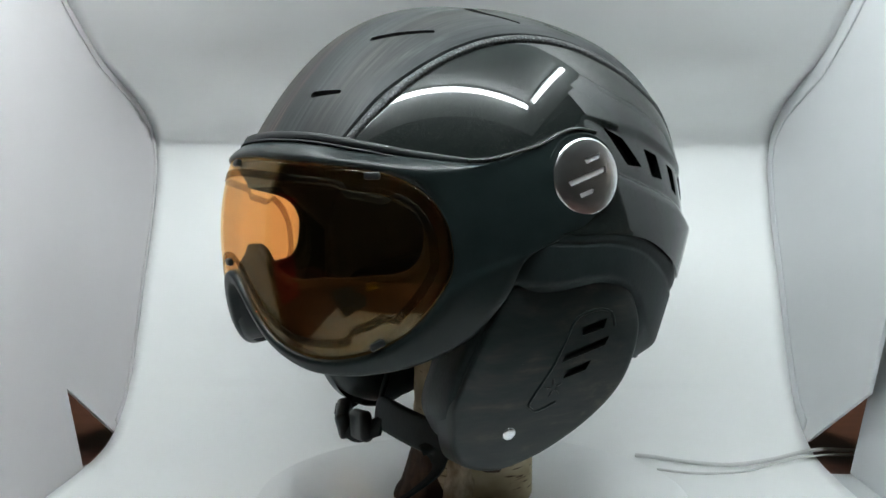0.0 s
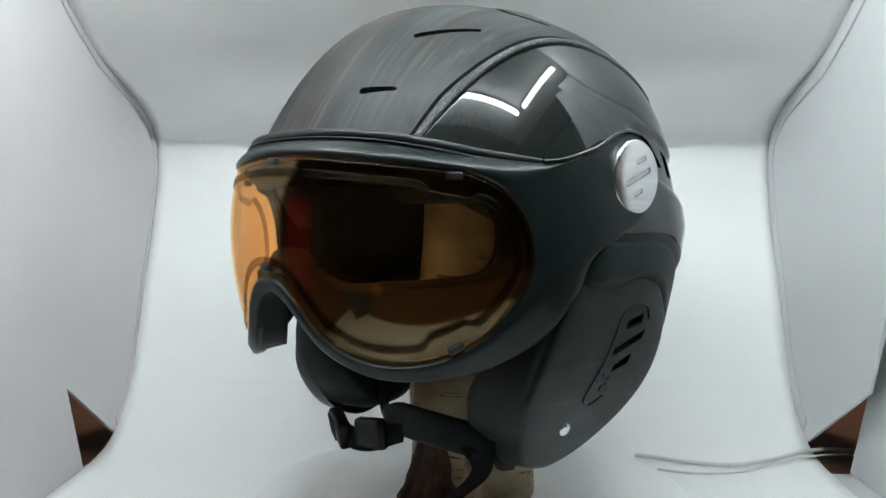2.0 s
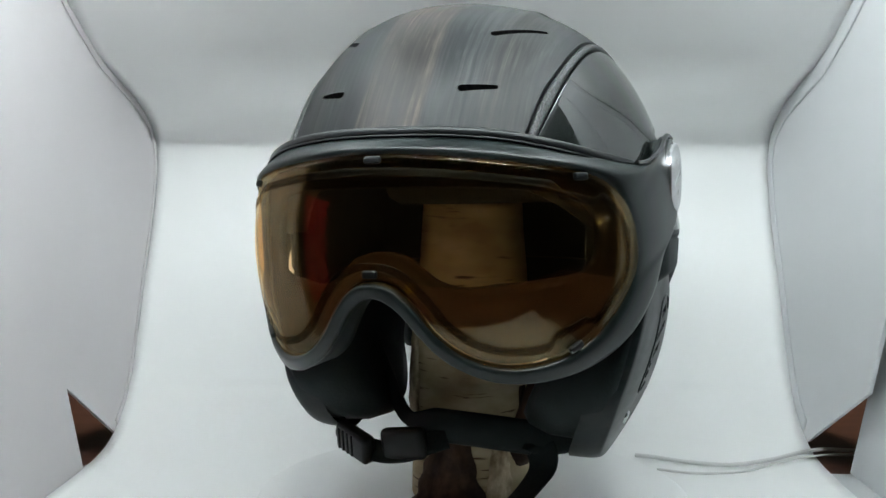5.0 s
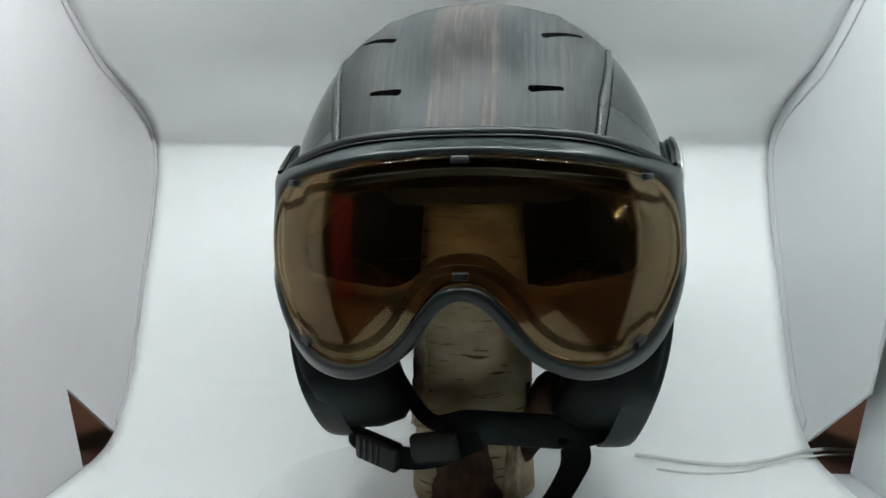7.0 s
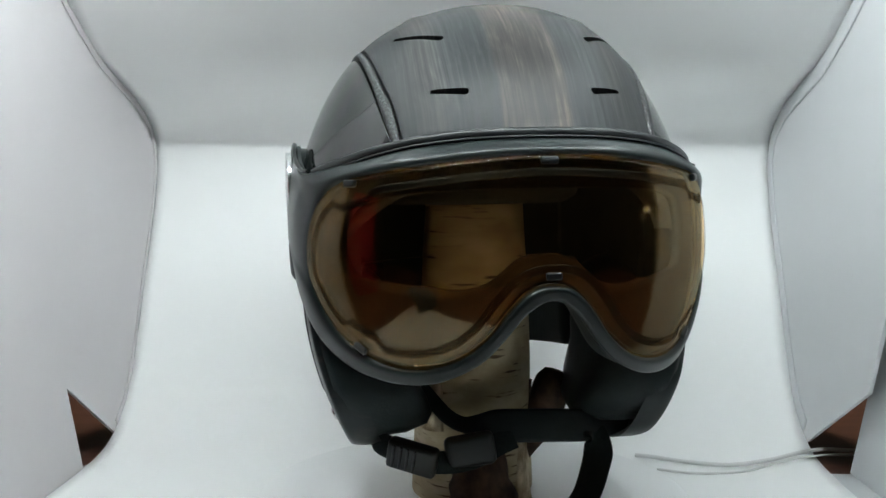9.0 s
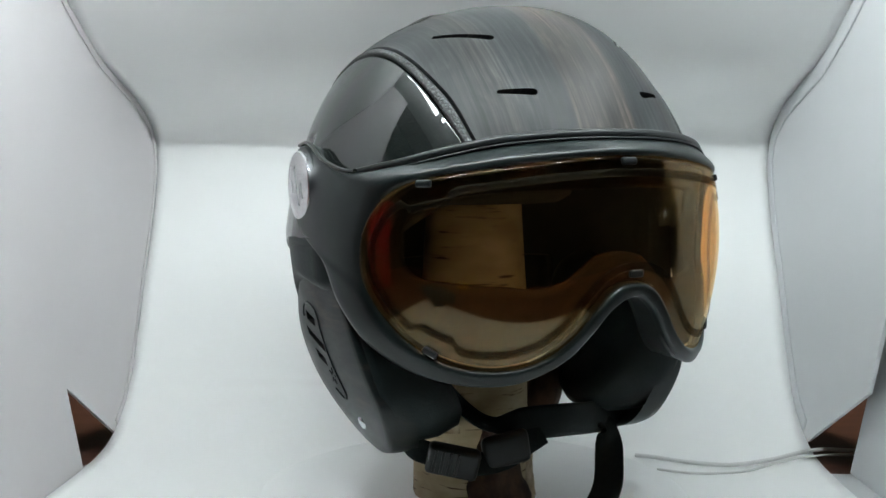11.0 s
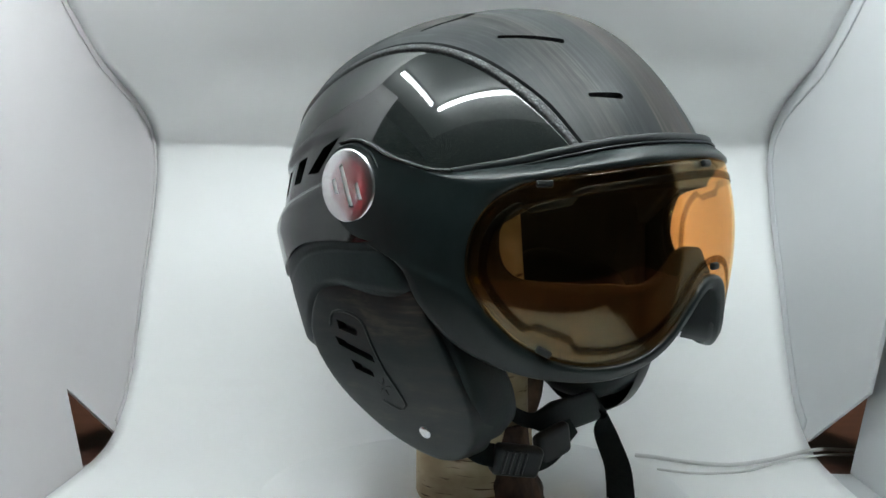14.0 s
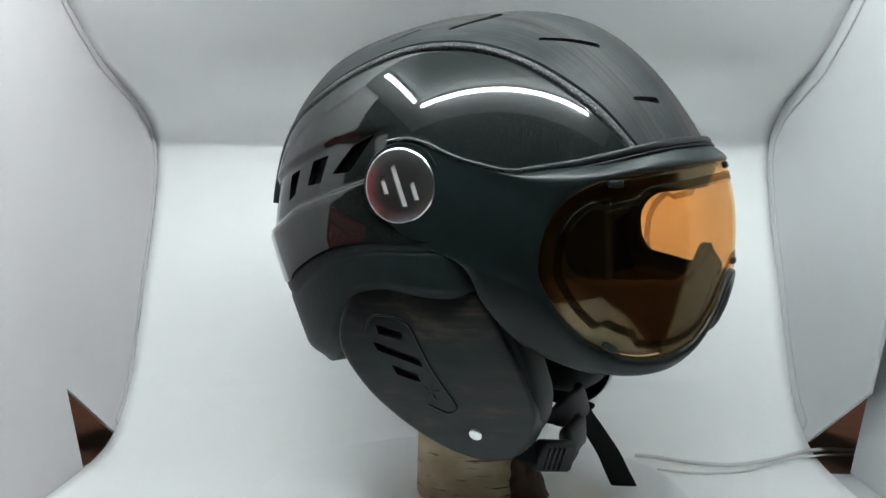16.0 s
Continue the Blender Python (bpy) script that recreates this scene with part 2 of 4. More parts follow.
def backdrop():
    prof = spline([(-0.41, 0.0), (-0.27, 0.0), (-0.13, 0.0), (0.02, 0.0), (0.095, 0.001), (0.143, 0.006), (0.172, 0.018), (0.196, 0.037), (0.213, 0.062), (0.228, 0.092), (0.249, 0.141), (0.275, 0.196), (0.290, 0.240),
                   (0.291, 0.268), (0.276, 0.292), (0.243, 0.311), (0.202, 0.325), (0.150, 0.343), (0.091, 0.377), (0.045, 0.410), (0.010, 0.448), (-0.010, 0.495), (-0.018, 0.552)], 150)
    tan = np.gradient(prof, axis=0)
    tan /= np.linalg.norm(tan, axis=1)[:, None]
    nor = np.stack([-tan[:, 1], tan[:, 0]], 1)
    xs = np.linspace(-HALF, HALF, 61)
    top = np.zeros((150, 61, 3))
    for j, x in enumerate(xs):
        wave = 0.0012 * np.sin(9 * x + 4 * prof[:, 1]) * (prof[:, 1] > 0.05)
        top[:, j] = np.stack([np.full(150, CX + x), prof[:, 0] + nor[:, 0] * wave, prof[:, 1] + nor[:, 1] * wave], 1)
    low = top.copy()
    low[:, :, 1] -= nor[:, None, 0] * 0.0015
    low[:, :, 2] -= nor[:, None, 1] * 0.0015
    ob = put("backdrop", slab("backdrop", top, low, WHITE))
    tagged(ob, "white seamless sheet sweeping from floor up over the back", "backdrop", kind="structure")
    for side, reach in ((-1, 0.006), (1, 0.014)):
        rows = slice(41, 150)
        p, n = prof[rows], nor[rows]
        def lip(x):
            return np.stack([np.stack([np.full(len(p), x), p[:, 0] + n[:, 0] * d, p[:, 1] + n[:, 1] * d], 1) for d in np.linspace(-0.001, reach, 5)], 1)
        # edge of the white sheet in the darker panel colours, in place of shade
        put("turned_edge", slab("turned_edge", lip(CX + side * (HALF - 0.0002)), lip(CX + side * (HALF + 0.0006)), PANEL if side > 0 else PANEL_PINK_LIT), ob)


def side_panel(name, outline, x, label, mat):
    """An upright panel from a (y, z) outline."""
    ob = part(name, prism(outline, x - 0.0015, x + 0.0015), mat, None, smooth=False)
    return tagged(ob, label, "panel", kind="structure")


def light_box():
    backdrop()
    front = -0.12
    side_panel("wall_left_front", [(front, 0), (0.102, 0), (0.0747, 0.0737), (0.0398, 0.1824), (0.0069, 0.2784), (-0.035, 0.39), (-0.073, 0.548), (front, 0.548)], -0.3225, "white fabric side panel of the light box", PANEL_PINK_LIT)
    side_panel("wall_left_back", [(0.0747, 0.0737), (0.1722, 0.0109), (0.19, 0.004), (0.303, 0.004), (0.303, 0.548), (-0.073, 0.548), (-0.035, 0.39), (0.0069, 0.2784), (0.0398, 0.1824)], -0.3225, "white fabric side panel with a slanted lower edge", PANEL_PINK_LIT)
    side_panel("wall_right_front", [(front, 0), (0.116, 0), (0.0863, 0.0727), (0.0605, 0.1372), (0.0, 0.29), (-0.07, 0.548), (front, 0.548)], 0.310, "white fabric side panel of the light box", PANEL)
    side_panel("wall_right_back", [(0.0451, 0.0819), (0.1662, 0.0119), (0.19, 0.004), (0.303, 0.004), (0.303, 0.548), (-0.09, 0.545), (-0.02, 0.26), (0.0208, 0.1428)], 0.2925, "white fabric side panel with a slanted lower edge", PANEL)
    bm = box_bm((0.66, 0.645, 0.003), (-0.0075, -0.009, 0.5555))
    tagged(part("ceiling", bm, TOP_CLOTH, None, smooth=False), "top panel of the light box, greyed to dim its reflection", "ceiling", kind="structure")
    bm = box_bm((0.634, 0.45, 0.002), (-0.0075, -0.110, -0.0014))
    tagged(part("box_floor", bm, PANEL, None, smooth=False), "white bottom panel of the light box", "floor", kind="structure")
    bm = box_bm((0.66, 0.003, 0.548), (-0.0075, 0.297, 0.302))
    tagged(part("wall_back", bm, PANEL, None, smooth=False), "white back panel behind the sheet", "wall", kind="structure")
    for length, glow, m in ((0.470, LED, pose(0.0, -0.244, 0.5435)), (0.178, LED_SIDE, pose(-0.240, -0.134, 0.5435, 0, 0, 90)), (0.178, LED_SIDE, pose(0.237, -0.134, 0.5435, 0, 0, 90))):
        bar = tagged(new("led_bar"), "slim bright LED bar under the box top", "lamp", "LED bars of the light box")
        bar.matrix_world = m
        part("housing", box_bm((length, 0.014, 0.006), (0, 0, 0.005), 0.001), METAL, bar)
        part("diffuser", box_bm((length - 0.006, 0.009, 0.010), (0, 0, -0.003), 0.003), glow, bar, "glowing white diffuser strip")


def cable():
    pts = spline([(0.136, 0.131, 0.0085), (0.150, 0.128, 0.0082), (0.175, 0.121, 0.0066), (0.21, 0.116, 0.0058), (0.245, 0.125, 0.0075), (0.275, 0.137, 0.0105), (0.30, 0.150, 0.010), (0.34, 0.17, 0.0035), (0.45, 0.18, 0.002)], 70)
    up = np.tile((0, 0, 1.0), (70, 1))
    ob = put("cable", sweep("cable", pts, up, 0.0034, 0.0034, CABLE, False))
    tagged(ob, "thin white power cable lying on the sheet", "cable", "cable strands")
    # a second, thinner line on the sheet next to the power cable
    pts = spline([(0.150, 0.108, 0.0040), (0.172, 0.103, 0.0030), (0.196, 0.103, 0.0026), (0.225, 0.110, 0.0030), (0.252, 0.122, 0.0065), (0.275, 0.131, 0.0085), (0.31, 0.148, 0.006), (0.36, 0.16, 0.002)], 70)
    ob = put("cable", sweep("cable", pts, up, 0.0020, 0.0020, CABLE, False))
    tagged(ob, "thin white line lying beside the power cable", "cable", "cable strands")


def room():
    """The table that the box stands on, and the dim room round it."""
    def plain(name, size, centre, mat, label, cat, kind="structure"):
        return tagged(part(name, box_bm(size, centre), mat, None, smooth=False), label, cat, kind=kind)
    table = tagged(new("table"), "reddish brown wooden table under the light box", "table")
    table.location = (0, 0, -0.75)
    part("tabletop", box_bm((1.7, 1.3, 0.03), (0, 0, 0.7325), 0.003), TABLE, table, smooth=False)
    for x in (-0.78, 0.78):
        for y in (-0.58, 0.58):
            part("leg", box_bm((0.05, 0.05, 0.717), (x, y, 0.3585), 0.004), TABLE, table, smooth=False)
    plain("floor", (4.4, 4.4, 0.05), (0, -0.4, -0.775), TABLE, "dark wooden room floor", "floor")
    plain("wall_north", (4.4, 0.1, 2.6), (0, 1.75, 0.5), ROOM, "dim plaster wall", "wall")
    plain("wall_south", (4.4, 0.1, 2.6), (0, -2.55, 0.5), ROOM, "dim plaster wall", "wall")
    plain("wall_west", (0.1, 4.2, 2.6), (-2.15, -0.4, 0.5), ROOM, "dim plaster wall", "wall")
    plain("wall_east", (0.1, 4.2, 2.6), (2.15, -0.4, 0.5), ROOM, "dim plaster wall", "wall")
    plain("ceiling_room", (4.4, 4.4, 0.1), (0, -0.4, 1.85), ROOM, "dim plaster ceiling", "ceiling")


def table_things():
    """What stands on the table outside the box and shows only as reflections."""
    root = tagged(new("red_fabric_box"), "red fabric storage box standing on the table", "box")
    root.location = (-0.60, -0.235, -0.0022)
    part("body", box_bm((0.16, 0.15, 0.30), (0, 0, 0.15), 0.012), RED, root)
    part("lid", box_bm((0.166, 0.156, 0.03), (0, 0, 0.312), 0.008), RED, root)
    card = tagged(new("blue_carton"), "flat blue carton lying on the table", "carton")
    card.matrix_world = pose(-0.30, -0.43, -0.0022, 0, 0, 25)
    part("body", box_bm((0.13, 0.09, 0.02), (0, 0, 0.01), 0.002), BLUE, card)
    part("lid", box_bm((0.134, 0.094, 0.008), (0, 0, 0.022), 0.002), BLUE, card)
    tape = put("tape_roll", lathe("tape_roll", [(0.018, 0.0), (0.027, 0.0), (0.027, 0.02), (0.018, 0.02)], YELLOW, 48))
    tape.location = (-0.26, -0.57, -0.0022)
    tagged(tape, "small yellow tape roll lying on the table", "tape roll")


def room_lamps():
    # added fill, out of view: brightens the table beyond the panel gaps
    lamp = tagged(new("room_fill_lamp"), "added warm fill lamp under the room ceiling, out of view", "lamp")
    lamp.location = (0.0, 1.0, 1.8)
    part("shade", box_bm((0.30, 0.30, 0.05), (0, 0, -0.03), 0.02), GLOW, lamp, "glowing face of the added fill lamp")
    # a short string of tiny lights on the wall
    pts = spline([(2.07, -0.22, 0.50), (2.07, -0.30, 0.44), (2.07, -0.38, 0.47), (2.07, -0.46, 0.40), (2.07, -0.54, 0.43)], 30)
    wire = put("string_light", sweep("string_light", pts, np.tile((0, 0, 1.0), (30, 1)), 0.003, 0.003, CABLE, False))
    tagged(wire, "short string of tiny lights hanging on the wall", "string light")
    for i in range(1, 30, 3):
        bm = bmesh.new()
        bmesh.ops.create_icosphere(bm, subdivisions=2, radius=0.005, matrix=Matrix.Translation(pts[i]))
        part("bulb", bm, GLOW, wire, "tiny glowing bulb")
    part("mount", box_bm((0.12, 0.12, 0.012), (0, 0, -0.004), 0.004), METAL, lamp)


# ---- turntable and stump ----
def lathe(name, rows, mat, seg=96, wobble=None):
    """A turned body from (radius, height) rows; wobble(angle, height) scales the radius."""
    verts, faces = [], []
    for r, z in rows:
        for j in range(seg):
            a = 2 * math.pi * j / seg
            s = wobble(a, z) if wobble else 1.0
            verts.append((r * s * math.cos(a), r * s * math.sin(a), z))
    n = len(rows)
    for i in range(n - 1):
        for j in range(seg):
            faces.append((i * seg + j, i * seg + (j + 1) % seg, (i + 1) * seg + (j + 1) % seg, (i + 1) * seg + j))
    faces += [tuple(range(seg))[::-1], tuple((n - 1) * seg + j for j in range(seg))]
    return sharpen(mesh_from(name, verts, faces, mat), 50)


def turntable():
    root = tagged(new("turntable"), "round white motorised turntable on the sheet", "turntable")
    put("foot_ring", lathe("foot_ring", [(0.130, 0.0005), (0.132, 0.001), (0.132, 0.0065), (0.130, 0.007)], DISC_WHITE, 120), root)
    put("plate", lathe("plate", [(0.149, 0.0072), (0.150, 0.0085), (0.150, 0.018), (0.1493, 0.0194), (0.148, 0.020)], DISC_WHITE, 160), root, "smooth white round plate")
    return root


def stump():
    root = tagged(new("birch_stump"), "pale peeled birch log with dark bark patches standing upright", "log")
    def wob(a, z):
        return 1 + 0.035 * math.sin(2 * a + 0.6) + 0.02 * math.sin(5 * a + 14 * z) + 0.03 * noise.noise(Vector((math.cos(a) * 2, math.sin(a) * 2, z * 22)))
    rows = [(0.036, 0.0202), (0.0405, 0.0215)] + [(0.0415 - 0.034 * (z - 0.02) if z < 0.16 else 0.0367 - 0.006 * (z - 0.16) / 0.1, z) for z in np.linspace(0.024, 0.222, 40)] + [(0.031, 0.224)]
    put("trunk", lathe("trunk", rows, BIRCH, 110, wob), root, "pale peeled birch wood with fine dark marks")
    # side branch, cut short
    def branch_ring(c, d, r, k=20):
        d = Vector(d).normalized()
        u = d.orthogonal().normalized()
        v = d.cross(u)
        return [Vector(c) + (u * math.cos(2 * math.pi * i / k) + v * math.sin(2 * math.pi * i / k)) * r * (1 + 0.12 * noise.noise(Vector((c[2] * 60, i * 0.7, 1)))) for i in range(k)]
    centres = spline([(0.024, -0.003, 0.045), (0.038, -0.006, 0.064), (0.050, -0.008, 0.083), (0.056, -0.009, 0.106)], 14)
    verts, faces = [], []
    for i, c in enumerate(centres):
        d = centres[min(i + 1, 13)] - centres[max(i - 1, 0)]
        verts += branch_ring(c, d, 0.0135 * (1 if i < 11 else (0, 0, 0, 0, 0, 0, 0, 0, 0, 0, 0, 0.97, 0.84, 0.5)[i]))
    for i in range(13):
        faces += [(i * 20 + j, i * 20 + (j + 1) % 20, (i + 1) * 20 + (j + 1) % 20, (i + 1) * 20 + j) for j in range(20)]
    faces += [tuple(range(20))[::-1], tuple(13 * 20 + j for j in range(20))]
    put("branch", mesh_from("branch", verts, faces, BARK), root, "short sawn side branch with dark bark")
    # bark left on the trunk
    def bark(mid, width, z0, z1, flare, thick, mat=BARK, label="rough dark brown bark"):
        R, C = 26, 24
        top, low = np.zeros((R, C, 3)), np.zeros((R, C, 3))
        for i in range(R):
            f = i / (R - 1)
            z = z0 + (z1 - z0) * f
            base = 0.0415 - 0.034 * (z - 0.02) if z < 0.16 else 0.0367
            for j in range(C):
                u = 2 * j / (C - 1) - 1
                rag = 1 + 0.28 * noise.noise(Vector((mid, f * 6, 3 * (u > 0))))
                a = mid + width * (1 - 0.55 * f) * u * rag
                edge = (1 - u * u) ** 0.5
                r = base * wob(a, z) + 0.0004 + edge * (thick + flare * (1 - f) ** 2) + 0.0016 * noise.noise(Vector((a * 9, z * 130, 2)))
                top[i, j] = (r * math.cos(a), r * math.sin(a), z)
                r2 = base * wob(a, z) - 0.003
                low[i, j] = (r2 * math.cos(a), r2 * math.sin(a), z)
        put("bark", slab("bark", top, low, mat), root, label)
    bark(radians(-92), 0.62, 0.0205, 0.074, 0.013, 0.002)
    bark(radians(-152), 0.42, 0.072, 0.152, 0.0005, 0.0024, FRAYED, "pale frayed edge of peeled bark")
    bark(radians(-42), 0.30, 0.0205, 0.070, 0.002, 0.0018, FRAYED, "pale frayed inner bark")
    bark(radians(-12), 0.16, 0.05, 0.10, 0.001, 0.0012)
    return root


# ---- the helmet's surfaces ----
# shell: a tilted super-ellipsoid, in metres in the helmet's own space (y to the back)
QY, QZ, QA, QF, QB, QC, QN, QM, QT = -0.0812, -0.3946, 0.1493, 0.1865, 0.1681, 0.5089, 2.0536, 3.4596, -0.2167
HUB = np.array((0.0, -0.008, -0.012))


def shell_level(p):
    y, z = p[..., 1] - QY, p[..., 2] - QZ
    yy = y * math.cos(QT) + z * math.sin(QT)
    zz = -y * math.sin(QT) + z * math.cos(QT)
    b = np.where(yy < 0, QF, QB)
    g = np.abs(p[..., 0] / QA) ** QN + np.abs(yy / b) ** QN
    return (g ** (QM / QN) + np.abs(zz / QC) ** QM) ** (1 / QM) - 1


def on_shell(p, off=0.0):
    """Points pushed out from the hub onto the shell, and off beyond it."""
    d = np.asarray(p, float) - HUB
    d = d / np.linalg.norm(d, axis=-1)[..., None]
    lo, hi = np.full(d.shape[:-1], 0.02), np.full(d.shape[:-1], 0.30)
    for _ in range(34):
        mid = (lo + hi) / 2
        inside = shell_level(HUB + d * mid[..., None]) < 0
        lo, hi = np.where(inside, mid, lo), np.where(inside, hi, mid)
    s = HUB + d * lo[..., None]
    e = 1e-4
    n = np.stack([shell_level(s + e * np.eye(3)[i]) - shell_level(s - e * np.eye(3)[i]) for i in range(3)], -1)
    n /= np.linalg.norm(n, axis=-1)[..., None]
    o = np.asarray(off, float)
    s = s + n * (o[..., None] if o.ndim else o)
    # the neck draws in below the rim
    k = np.clip((-0.03 - s[..., 2]) / 0.07, 0, 1.5)
    s[..., 0] *= 1 - 0.105 * k
    s[..., 1] = np.where(s[..., 1] > 0, s[..., 1] * (1 - 0.175 * k), s[..., 1])
    return s


# visor: upright super-ellipse rings whose size changes with the height
VN = 2.24
VB = np.polyfit((-0.16, -0.12, -0.088, -0.047, -0.01, 0.013, 0.04), (0.1381, 0.1508, 0.1616, 0.1719, 0.1690, 0.1618, 0.1519), 3)
VA = np.polyfit((-0.16, -0.12, -0.088, -0.047, -0.01, 0.013, 0.04), (0.0982, 0.1147, 0.1250, 0.1318, 0.1306, 0.1280, 0.1234), 3)


def turn_x(x, z):
    return math.degrees(math.asin(min(1, abs(x) / np.polyval(VA, z)) ** (VN / 2)))


def turn_y(y, z):
    if y <= 0:
        return math.degrees(math.acos(min(1, -y / np.polyval(VB, z)) ** (VN / 2)))
    return 90 + math.degrees(math.asin((y / 0.16) ** (VN / 2)))


def on_visor(tz, off=0.0):
    """Points of the visor from (turn in degrees, height) pairs; 0 is the front, 90 the hinge."""
    t, z = np.radians(tz[..., 0]), tz[..., 1]
    def at(t, z):
        a, b = np.polyval(VA, z), np.polyval(VB, z)
        s, c = np.sin(t), np.cos(t)
        x = a * np.sign(s) * np.abs(s) ** (2 / VN)
        x = x * (1 + 0.028 * np.exp(-(((np.abs(np.degrees(t)) - 58) / 17) ** 2) - ((z + 0.045) / 0.04) ** 2))
        y = np.where(c > 0, -b, 0.16) * np.abs(c) ** (2 / VN)
        return np.stack([x, y, z], -1)
    p = at(t, z)
    nx = np.sign(p[..., 0]) * np.abs(p[..., 0] / 0.128) ** (VN - 1) / 0.128
    ny = np.sign(p[..., 1]) * np.abs(p[..., 1] / 0.165) ** (VN - 1) / 0.165
    dz = (np.polyval(VB, z + 1e-3) - np.polyval(VB, z - 1e-3)) / 2e-3
    n = np.stack([nx, ny, -np.hypot(nx, ny) * dz * np.abs(np.cos(t))], -1)
    n /= np.linalg.norm(n, axis=-1)[..., None]
    o = np.asarray(off, float)
    return p + n * (o[..., None] if o.ndim else o)


def mm(*pts):
    return np.array(pts, float) / 1000


SEAM = mm((69, -126, 19), (71.5, -122, 27), (74, -105, 45.5), (77.5, -88, 59), (80.5, -63, 73.5), (82, -38, 82.5), (82.5, -15, 85.5), (83, 13, 84), (85, 43, 74.4), (81, 73, 60), (69.5, 98, 46.4), (56, 112, 20), (48, 116, -12))
SEAM_LOW = mm((74, -121, 19), (76.5, -117, 27), (80, -99, 44.5), (82.5, -81, 59), (84.3, -57, 72), (85.7, -36, 79.5), (86.3, -15, 82), (87.2, 11, 80.5), (89, 41, 70.5), (85.6, 71, 55.6), (73.8, 98, 41), (61, 110, 20), (53, 114, -12))
FOOT = mm((76, -120, 16), (84, -110, 14), (93, -98, 11), (104, -82, 6), (112, -62, -6), (119, -40, -24), (121, -15, -29), (122, 10, -29.5), (119, 40, -34), (106, 75, -48), (88, 95, -58), (60, 112, -58), (45, 117, -58))
NECK = mm((112, -60, -36), (116, -44, -54), (118, -20, -56), (119, 8, -54), (119, 28, -60), (117, 42, -72), (113, 52, -88), (106, 63, -96), (95, 74, -99), (70, 95, -100), (30, 110, -100))


def mirror(p):
    q = np.array(p, float)
    q[..., 0] *= -1
    return q


def slot_tool(a, b, half, back=0.012, out=0.02):
    """A cutter for a slit with round ends between two places on the shell."""
    a, b = on_shell(np.array([a, b]))
    mid = (a + b) / 2
    w = on_shell(mid[None], 0.01)[0] - on_shell(mid[None])[0]
    w /= np.linalg.norm(w)
    u = b - a
    u -= u.dot(w) * w
    ln = np.linalg.norm(u)
    u /= ln
    v = np.cross(w, u)
    out_line = []
    for i in range(17):
        t = math.pi * (i / 16) - math.pi / 2
        out_line.append((ln / 2 - half + half * math.cos(t), half * math.sin(t)))
    for i in range(17):
        t = math.pi * (i / 16) + math.pi / 2
        out_line.append((-ln / 2 + half + half * 0.6 * math.cos(t), half * 0.6 * math.sin(t)))
    bm = prism(out_line, -back, out, axis=2)
    bm.transform(Matrix(((u[0], v[0], w[0], mid[0]), (u[1], v[1], w[1], mid[1]), (u[2], v[2], w[2], mid[2]), (0, 0, 0, 1))))
    return bm


def blend(x, lo, hi):
    t = np.clip((x - lo) / (hi - lo), 0, 1)
    return t * t * (3 - 2 * t)


